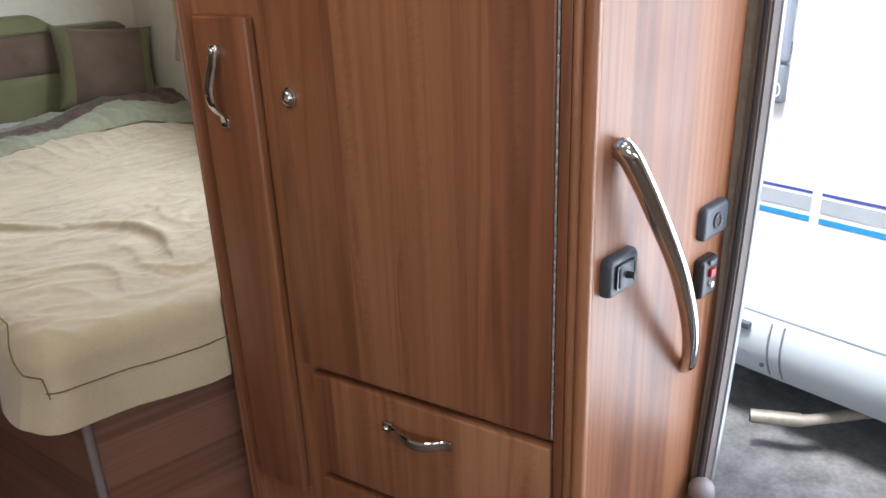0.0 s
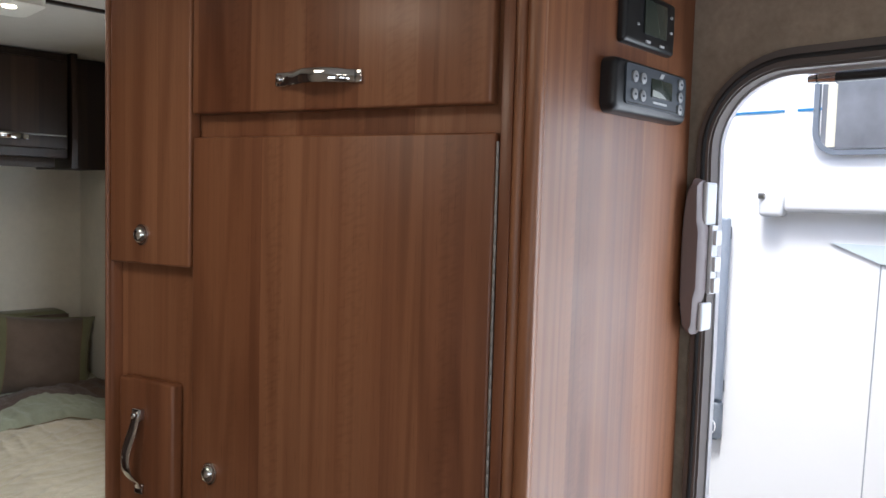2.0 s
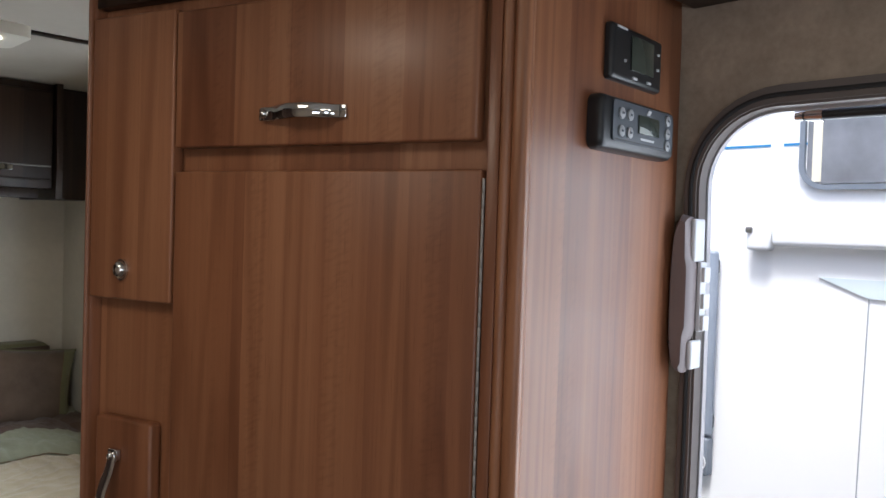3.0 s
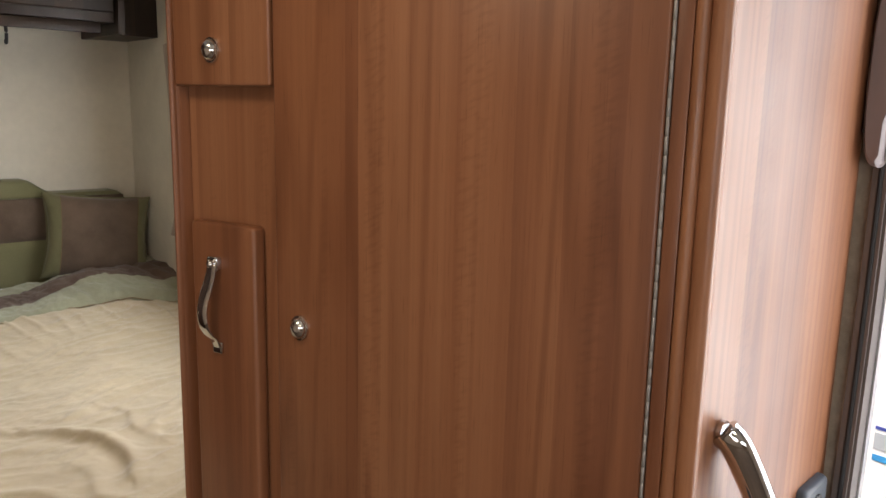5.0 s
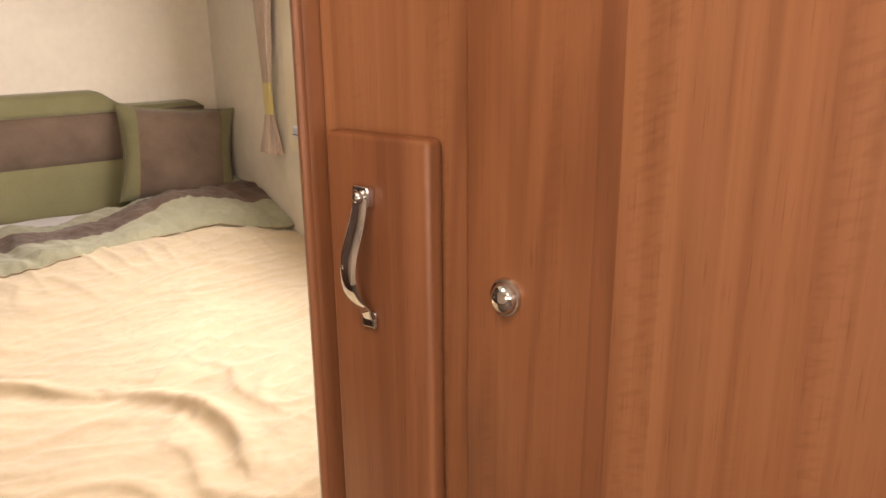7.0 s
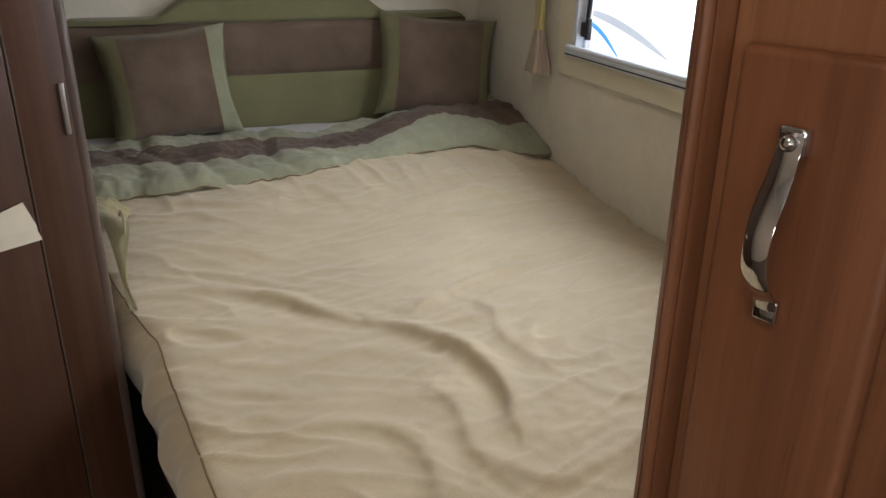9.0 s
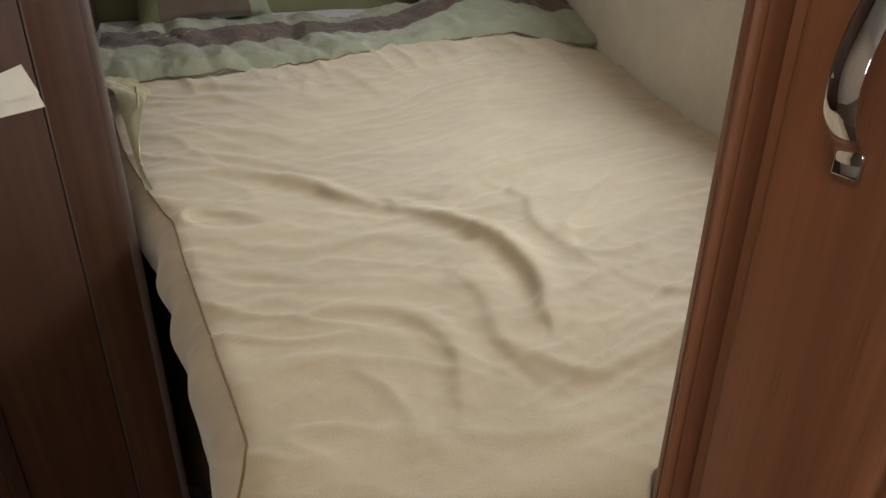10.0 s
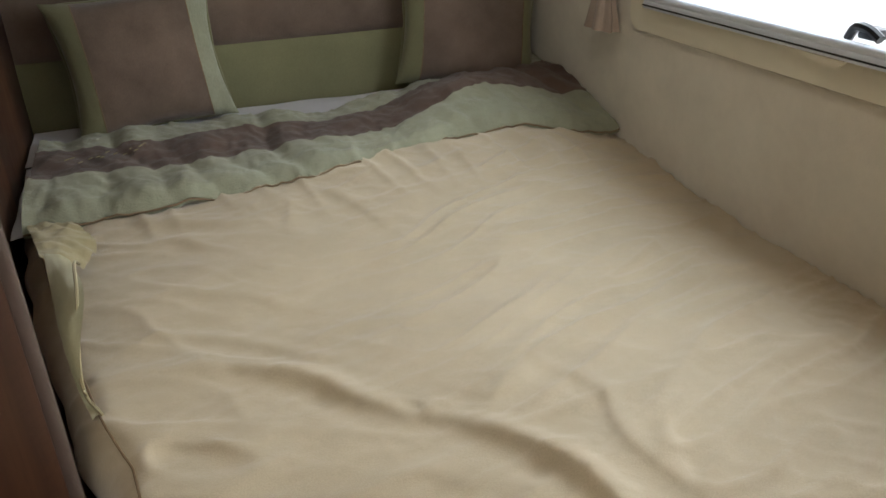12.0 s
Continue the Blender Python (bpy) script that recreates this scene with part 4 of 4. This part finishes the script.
for b0, b1, mat, nm in STRIPES:
    bm = sheet(lambda i, j: runner_pt(i, b0 + (b1 - b0) * j), 200, 22)
    low = sheet(lambda i, j: runner_pt(i, b0 + (b1 - b0) * j) - Vector((0, 0, 0.010)), 130, 4)
    part(nm, join(bm, low), mat, runner, angle=180)
part("piping", tube([runner_pt(i / 120, 0.0) + Vector((0, -0.001, -0.003)) for i in range(121)], 0.0020, 6), PIPING, runner)
sb = sheet(lambda i, j: (0.088 + i * 1.222, 2.98 + j * 0.24, 0.738 + 0.005 * noise.noise(Vector((i * 9, j * 3, 0)))), 60, 12)
sheet(lambda i, j: (0.088 + i * 0.05, 2.66 + j * 0.33, 0.728 + 0.010 * j - 0.01 * (1 - i) + 0.003 * math.sin(14 * j)), 4, 16, sb)
solid("bed_sheet", sb, SHEET, "white fitted sheet at the head of the bed", "sheet", smooth=True, angle=180)
for k in range(12):
    x = 0.17 + 0.013 * k + 0.004 * math.sin(5 * k)
    p = runner_pt((x - 0.11) / 1.205, 0.50 + 0.10 * (k / 12) + 0.03 * math.sin(2.3 * k)) + Vector((0, 0, 0.0015))
    part("stitch", tube([p, p + Vector((0.008 if k < 11 else 0.014, 0.004 if k < 11 else 0.016, 0.001))], 0.0013, 5), YELLOW_CLOTH, runner)

tuck = thing("folded_blanket_corner", pose(0.19, 2.40, 0.72), "pale yellow blanket corner poking up beside the duvet", "blanket")


def between(edge_a, edge_b, rough, seed):
    """Cloth spanned between two edges given by a few points each, softly crumpled."""
    ca, cb = curve([Vector(q) for q in edge_a], 8), curve([Vector(q) for q in edge_b], 8)

    def fn(i, j):
        k = j * (len(ca) - 1)
        n0 = min(int(k), len(ca) - 2)
        pa, pb = ca[n0].lerp(ca[n0 + 1], k - n0), cb[n0].lerp(cb[n0 + 1], k - n0)
        q = pa.lerp(pb, i)
        lift = rough * (noise.noise(Vector((q.x * 45, q.y * 38, seed))) + 0.5 * noise.noise(Vector((q.x * 110, q.y * 90, seed)))) + rough * math.sin(math.pi * i)
        return (q.x - 0.19, q.y - 2.40, q.z - 0.72 + lift)
    return sheet(fn, 14, 28)


part("flap", between(((0.118, 2.66, 0.738), (0.143, 2.54, 0.768), (0.170, 2.40, 0.792)), ((0.195, 2.64, 0.738), (0.230, 2.54, 0.742), (0.216, 2.43, 0.752)), 0.008, 2.0), YELLOW_CLOTH, tuck, angle=180)
part("strip", between(((0.172, 2.42, 0.790), (0.196, 2.26, 0.815), (0.213, 2.14, 0.812), (0.223, 2.09, 0.775), (0.228, 2.10, 0.715)), ((0.205, 2.40, 0.785), (0.240, 2.20, 0.832), (0.236, 2.12, 0.815), (0.230, 2.085, 0.775), (0.238, 2.11, 0.712)), 0.003, 5.0), PALE_YELLOW, tuck, "pale green-yellow turned edge", angle=180)
part("hem", tube(curve([Vector((0.020, 0.055, 0.028)), Vector((0.034, -0.10, 0.102)), Vector((0.044, -0.215, 0.116)), Vector((0.040, -0.315, 0.058)), Vector((0.047, -0.290, -0.006))], 8), 0.0022, 6), YELLOW_CLOTH, tuck)

bag = thing("plastic_bag", pose(0.172, 2.13, 0.0), "crumpled dark glossy plastic bag on the floor by the bed", "bag")
BAG = grained("dark_plastic_film", (0.030, 0.029, 0.028), 0.16, 0.0, 0.2, 60, 0.3, 90)


def bag_pt(i, j):
    a = 2 * math.pi * i
    r = 0.062 * (1 + 0.22 * math.sin(3 * a) + 0.1 * math.sin(5 * a + 1)) * j
    x, y = r * math.cos(a), r * math.sin(a)
    return (x, y, max(0.001, 0.085 * (1 - j ** 2.5) + 0.035 * (1 - j) * noise.noise(Vector((x * 26, y * 26, 4)))))


part("film", sheet(bag_pt, 48, 14), BAG, bag, angle=25)

# headboard: upholstered, with a raised middle
head = thing("headboard", pose(0.68, 3.245, 0), "sage green upholstered headboard with a mauve band", "headboard")


def head_top(x):
    d = abs(x - 0.665)
    t = max(0.0, min(1.0, (d - 0.245) / 0.10))
    z = 1.108 - 0.050 * (t * t * (3 - 2 * t))
    if d > 0.545:
        z -= 0.05 - math.sqrt(max(0, 0.05 ** 2 - (d - 0.545) ** 2)) if d < 0.595 else 0.05
    return z


def head_strip(z0, z1, bulge=0.012):
    def fn(i, j):
        x = 0.075 + i * 1.18
        lo, hi = z0(x), z1(x)
        z = lo + (hi - lo) * j
        edge = min(1.0, math.sqrt(max(0, min(j, 1 - j)) * 8), math.sqrt(max(0, min(i, 1 - i)) * 22))
        return (x - 0.68, -0.004 - bulge * edge, z)
    return fn


hb_back = slab([(x - 0.68, head_top(x)) for x in np.linspace(1.255, 0.075, 60)] + [(0.075 - 0.68, 0.5), (1.255 - 0.68, 0.5)], 0.05, 0.0)
part("backing", hb_back, SAGE, head, smooth=False)
part("lower_panel", sheet(head_strip(lambda x: 0.60, lambda x: 0.890), 70, 20), SAGE, head)
part("mauve_band", sheet(head_strip(lambda x: 0.890, lambda x: 1.040), 70, 14), MAUVE, head, "mauve suede band")
part("top_roll", sheet(head_strip(lambda x: 1.040, head_top, 0.016), 90, 12), SAGE, head)


def cushion(m, label, seams=(-0.66, 0.67), ends=(SAGE, SAGE_PALE), W=0.176):
    """A scatter cushion: sage ends, mauve middle, corded rim."""
    ob = thing("cushion", m, label, "cushion", "cushions on the bed")
    H = 0.152

    def face(x, z, side):
        k = max(0.0, 1 - (abs(x) / W) ** 3.2) ** 0.5 * max(0.0, 1 - (abs(z) / H) ** 3.2) ** 0.5
        return (x * (1 - 0.13 * (1 - (z / H) ** 2) * (abs(x) / W) ** 3), side * (0.004 + 0.055 * k + 0.006 * noise.noise(Vector((x * 14, z * 14, side))) + 0.002 * noise.noise(Vector((x * 45, z * 45, side)))), z * (1 - 0.10 * (1 - (x / W) ** 2) * (abs(z) / H) ** 3))
    for nm, a, b, mat in (("end_panel", -1.0, seams[0], ends[0]), ("middle_panel", seams[0], seams[1], MAUVE), ("end_panel", seams[1], 1.0, ends[1])):
        bm = bmesh.new()
        for side in (-1, 1):
            sheet(lambda i, j: face(W * (a + (b - a) * i), H * (2 * j - 1), side), 18, 26, bm)
        part(nm, bm, mat, ob, angle=180)
    rim = [face(W * math.copysign(min(1, abs(math.cos(q)) ** 0.25), math.cos(q)), H * math.copysign(min(1, abs(math.sin(q)) ** 0.25), math.sin(q)), 0) for q in np.linspace(0, 2 * math.pi, 72, endpoint=False)]
    part("cord", tube(rim, 0.004, 6, True, up=(0, 1, 0)), SAGE, ob)
    for x in seams:
        part("seam", tube([face(W * x, H * (k / 12 - 1) * 0.97, -1) for k in range(25)], 0.0012, 5), DUVET_SEAM, ob)
    return ob


cushion(pose(0.349, 3.160, 0.886, -12, -4, 4), "mauve suede cushion with sage ends against the headboard")
cushion(pose(1.124, 3.150, 0.902, -12, 5, -10), "mauve suede cushion with sage ends tucked into the corner", (-0.68, 0.74), (SAGE, SAGE), 0.184)

# ---- bedroom window ----
win = thing("window_1", None, "cream framed bedroom window with aluminium rail", "window", kind="structure")
wo, wi = rounded(1.55, 2.715, 0.950, 1.62, 0.035, 6), rounded(1.63, 2.645, 1.012, 1.55, 0.02, 6)
bm = ring(wo, wi, XR - 0.012, XR - 0.001)
bmesh.ops.bevel(bm, geom=[e for e in bm.edges if all(v.co.x < XR - 0.010 for v in e.verts) and e.calc_face_angle(0.0) > 0.5], offset=0.003, segments=3, affect="EDGES")
part("window_frame", bm, CREAM_PLASTIC, win)
# brown ring draws the dark gap where the frame meets the wall
part("gasket", ring(rounded(1.5475, 2.7175, 0.9475, 1.6225, 0.037, 6), rounded(1.552, 2.713, 0.952, 1.618, 0.033, 6), XR - 0.006, XR - 0.001), DUVET_SEAM, win)
part("sill_rail", box((XR - 0.030, 1.632, 1.000), (XR + 0.004, 2.648, 1.017), 0.004, 3), WINDOW_ALU_SKYLIT, win, "satin aluminium sill rail")
part("sill_rail", tube([(XR - 0.023, 1.632, 1.022), (XR - 0.023, 2.648, 1.022)], 0.0075, 10), WINDOW_ALU_SKYLIT, win)
part("side_rail", box((XR - 0.012, 2.628, 1.018), (XR + 0.022, 2.644, 1.55), 0.003), WINDOW_ALU_SKYLIT, win)
part("side_rail", box((XR + 0.006, 2.612, 1.018), (XR + 0.022, 2.626, 1.55), 0.003), WINDOW_ALU_SKYLIT, win)
pane = part("pane", box((XR + 0.030, 1.60, 0.99), (XR + 0.034, 2.69, 1.58)), GLASS, win, "clear acrylic pane")
pane.visible_shadow = False
st = part("window_stay", box((XR - 0.006, 2.596, 1.050), (XR + 0.014, 2.622, 1.085), 0.004), BLACK, win, "black window stay")
part("arm", tube([(XR + 0.004, 2.606, 1.07), (XR + 0.010, 2.600, 1.20)], 0.006, 8), BLACK, st)
part("knob", tube([(XR + 0.0, 2.592, 1.045), (XR + 0.0, 2.592, 1.095)], 0.008, 10), BLACK, st)
lt = part("window_latch", box((XR - 0.006, 2.118, 1.030), (XR + 0.026, 2.150, 1.046), 0.004), BLACK, win, "black plastic window latch")
part("lever", tube(curve([(XR - 0.004, 2.165, 1.028), (XR - 0.008, 2.150, 1.046), (XR - 0.010, 2.125, 1.046), (XR - 0.010, 2.104, 1.036)], 4), [0.007] * 13, 8), BLACK, lt)
part("rail_line", box((XR - 0.0315, 1.634, 1.0060), (XR - 0.028, 2.646, 1.0085)), RUBBER, win)
part("rail_grip", slab([(2.225, 1.000), (2.140, 1.000), (2.150, 0.990), (2.180, 0.986), (2.212, 0.992)], 0.0, 0.008), CREAM_PLASTIC, win).matrix_local = Matrix.Translation((XR - 0.029, 0, 0)) @ Matrix(((0, 1, 0, 0), (1, 0, 0, 0), (0, 0, 1, 0), (0, 0, 0, 1)))

curt = thing("curtain", pose(1.285, 2.785, 1.05), "gathered taupe curtain with a gold tie band", "curtain")


def gathered(z0, z1, w0, w1, folds=5):
    def fn(i, j):
        a = 2 * math.pi * i
        w = w0 + (w1 - w0) * j
        r = 1 + 0.16 * math.cos(folds * a + 1.5 * j)
        return (0.42 * w * math.sin(a) * r, w * math.cos(a) * r, z0 + (z1 - z0) * j)
    return sheet(fn, 60, 10)


part("skirt", gathered(-0.112, 0.0, 0.054, 0.021, 7), CURTAIN, curt)
part("tie_band", gathered(0.0, 0.09, 0.022, 0.022, 3), CURTAIN_BAND, curt, "gold tie band")
part("drape", gathered(0.09, 0.52, 0.022, 0.06), CURTAIN, curt)
rail = thing("curtain_rail", pose(1.30, 2.15, 1.60), "pale curtain rail above the window", "curtain rail")
part("bar", box((-0.012, -0.60, -0.02), (0.018, 0.72, 0.03), 0.004), CREAM_PLASTIC, rail)

# ---- overhead lockers over the bed ----
for x0, x1 in ((0.12, 0.63), (0.64, 1.15)):
    lock = thing("overhead_locker", pose((x0 + x1) / 2, 3.10, 1.63), "dark walnut overhead locker on the bedroom wall", "locker", "overhead lockers")
    hw = (x1 - x0) / 2
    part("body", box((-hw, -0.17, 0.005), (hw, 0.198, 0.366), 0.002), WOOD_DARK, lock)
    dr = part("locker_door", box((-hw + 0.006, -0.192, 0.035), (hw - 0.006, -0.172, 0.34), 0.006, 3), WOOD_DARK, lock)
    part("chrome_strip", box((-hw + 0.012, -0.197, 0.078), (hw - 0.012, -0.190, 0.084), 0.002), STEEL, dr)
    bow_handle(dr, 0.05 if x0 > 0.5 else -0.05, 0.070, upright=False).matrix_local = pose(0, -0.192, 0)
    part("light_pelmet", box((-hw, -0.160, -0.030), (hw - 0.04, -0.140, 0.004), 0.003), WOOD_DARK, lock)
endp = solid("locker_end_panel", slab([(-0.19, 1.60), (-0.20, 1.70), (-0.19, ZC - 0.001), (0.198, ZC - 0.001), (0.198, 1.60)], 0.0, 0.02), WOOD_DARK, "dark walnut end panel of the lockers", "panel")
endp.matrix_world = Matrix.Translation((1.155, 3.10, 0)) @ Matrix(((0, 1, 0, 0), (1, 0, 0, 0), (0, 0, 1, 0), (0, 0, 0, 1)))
# solid dark block put in the recess that only shadow darkens
solid("locker_corner_filler", box((1.178, 3.00, 1.602), (XR - 0.001, 3.297, ZC - 0.002), 0.002), WOOD_DARK, "dark block standing in for the shadowed recess beside the lockers", "panel")
hook = thing("coat_hook", pose(0.835, 2.955, 1.565), "small dark hook under the locker", "hook")
part("stem", tube(curve([(0, 0, 0.04), (0, -0.004, 0.015), (0, 0.004, -0.012), (0, 0.012, -0.005)], 5), 0.005, 8), RUBBER, hook)
cl = thing("ceiling_lamp", pose(0.66, 2.20, ZC), "white ceiling lamp with a lit spot", "ceiling lamp")
bm = slab(rounded(-0.17, 0.17, -0.10, 0.10, 0.03), 0.0, 0.028)
bmesh.ops.transform(bm, matrix=pose(0, 0, 0, -90, 0, 0), verts=bm.verts)
part("housing", bm, LAMP, cl)
part("spot", tube([(0.10, -0.03, -0.027), (0.10, -0.03, -0.031)], 0.016, 14), LED, cl, "lit spot")

# ---- outside ----
solid("ground", box((-150, -150, -0.75), (150, 150, -0.45)), ASPHALT, "grey asphalt yard", "ground", kind="structure")
van = thing("neighbouring_motorhome", pose(2.5, 1.2, -0.45), "white motorhome with blue and grey stripes parked close by", "motorhome")


def vz(z):
    return z + 0.45


part("body", box((0.0, -4.0, vz(0.085)), (2.1, 4.4, vz(2.35)), 0.05, 4), VAN_WHITE, van)
sk = sheet(lambda i, j: (-0.010 + 0.07 * (1 - j) ** 3.5 - 0.030 * math.sin(math.pi * j), -4.0 + 8.4 * i, vz(-0.195 + 0.345 * j)), 40, 16)
part("skirt", sk, VAN_SKIRT, van, "pale grey lower skirt")
part("skirt_lip", tube([(-0.024, -4.0, vz(0.086)), (-0.024, 4.4, vz(0.086))], 0.005, 6), SLATE_LIGHT, van)
part("underbody", box((0.25, -3.9, vz(-0.10)), (2.0, 2.9, vz(0.10))), RUBBER, van)
for y in (-0.14, -0.185):
    part("skirt_seam", tube([(-0.010 + 0.07 * (1 - j / 12) ** 3.5 - 0.030 * math.sin(math.pi * j / 12) - 0.001, y + 0.02 * (1 - j / 12), vz(-0.195 + 0.345 * j / 12)) for j in range(1, 10)], 0.004, 6), SLATE_LIGHT, van)
part("skirt_catch", box((-0.056, -0.065, vz(0.022)), (-0.030, -0.020, vz(0.045)), 0.004), SLATE, van)
part("skirt_bolt", tube([(-0.035, -0.12, vz(-0.10)), (-0.040, -0.12, vz(-0.10))], 0.008, 10), SLATE, van)
for z0, z1, mat in ((0.532, 0.541, VAN_NAVY), (0.474, 0.522, VAN_GREY), (0.440, 0.458, VAN_BLUE)):
    for y0, y1 in ((-4.0 + 0.06, -0.222), (-0.192, 1.0)):
        part("stripe", box((-0.002, y0, vz(z0)), (0.001, y1, vz(z1))), mat, van)
for y0, y1 in ((-3.9, -0.245), (-0.208, 2.9)):
    part("upper_line", box((-0.002, y0, vz(1.811)), (0.001, y1, vz(1.818))), VAN_BLUE, van)
vw = part("window", ring([(y - 1.2, vz(z)) for y, z in rounded(-0.55, 0.905, 1.682, 2.10, 0.07, 8)], [(y - 1.2, vz(z)) for y, z in rounded(-0.536, 0.891, 1.696, 2.086, 0.058, 8)], -0.016, 0.001), SLATE_LIGHT, van, "window with a grey rubber seal")
part("pane", box((-0.008, -1.73, vz(1.70)), (-0.004, -0.315, vz(2.08))), DARK_GLASS, vw, "tinted pane with pale blind")
part("blind", box((-0.010, -0.355, vz(1.705)), (-0.0082, -0.330, vz(2.07))), CREAM_PLASTIC, vw)
rl = part("bumper_rail", box((-0.045, -3.5, vz(1.520)), (-0.012, -0.235, vz(1.578)), 0.014, 4), VAN_WHITE, van, "white horizontal rail")
part("rail_end", box((-0.050, -0.234, vz(1.505)), (0.0, -0.165, vz(1.580)), 0.012, 4), VAN_WHITE, rl)
part("bolt", box((-0.056, -0.185, vz(1.556)), (-0.048, -0.165, vz(1.574)), 0.003), STEEL, rl)
part("recess_top", slab([(-0.36, vz(1.437)), (-0.49, vz(1.386)), (-1.6, vz(1.39)), (-1.6, vz(1.437))], 0.0, 0.012), VAN_PALE, van).matrix_local = Matrix.Translation((-0.006, 0, 0)) @ Matrix(((0, 1, 0, 0), (1, 0, 0, 0), (0, 0, 1, 0), (0, 0, 0, 1)))
part("panel_seam", tube([(-0.001, -0.49, vz(1.384)), (-0.001, -0.475, vz(0.60))], 0.0018, 6), VAN_GREY, van)
for mat, half, dz in ((VAN_GREY, 0.020, 0.0), (VAN_BLUE, 0.014, -0.055)):
    n_ = 14
    up_, lo_ = [], []
    for i in range(n_ + 1):
        f = i / n_
        y, z = 3.42 - 0.75 * f * (0.45 if dz else 1.0), vz(0.900 + dz - 0.15 * f ** 1.7)
        up_.append((y, z + half * math.sin(math.pi * (0.15 + 0.85 * f)) ** 0.7))
        lo_.append((y, z - half * math.sin(math.pi * (0.15 + 0.85 * f)) ** 0.7))
    part("swoosh", slab(up_ + lo_[::-1], 0.0, 0.003), mat, van).matrix_local = Matrix.Translation((-0.002, 0, 0)) @ Matrix(((0, 1, 0, 0), (1, 0, 0, 0), (0, 0, 1, 0), (0, 0, 0, 1)))
# exhaust
part("exhaust_pipe", tube([(-0.06, -0.115, vz(-0.300)), (0.02, -0.255, vz(-0.290)), (0.025, -0.265, vz(-0.289)), (0.20, -0.42, vz(-0.262)), (0.50, -0.62, vz(-0.12))], [0.025, 0.025, 0.020, 0.020, 0.020], 14), DULL_STEEL, van, "dull steel exhaust pipe")
part("exhaust_bore", tube([(-0.0605, -0.1142, vz(-0.300)), (-0.0620, -0.1116, vz(-0.300))], 0.021, 14), RUBBER, van)
# upright grab bar beside the motorhome's own door, with its lock below
bar = part("grab_bar", box((-0.040, -0.072, vz(0.928)), (-0.012, -0.037, vz(1.499)), 0.011, 4), STEEL_BLUE, van, "blue-grey upright grab bar")
for z in (0.97, 1.45):
    part("mount", box((-0.014, -0.066, vz(z - 0.02)), (0.002, -0.043, vz(z + 0.02)), 0.003), SLATE, bar)
lock = part("door_lock", box((-0.036, -0.068, vz(0.803)), (0.002, -0.030, vz(0.923)), 0.010, 4), SLATE_LIGHT, van, "blue-grey door lock with a pale ring")
part("lock_ring", tube([(-0.037, -0.049 + 0.012 * math.cos(q * math.pi / 8), vz(0.846) + 0.020 * math.sin(q * math.pi / 8)) for q in range(16)], 0.0022, 6, True, up=(1, 0, 0)), PALE_PLASTIC, lock)
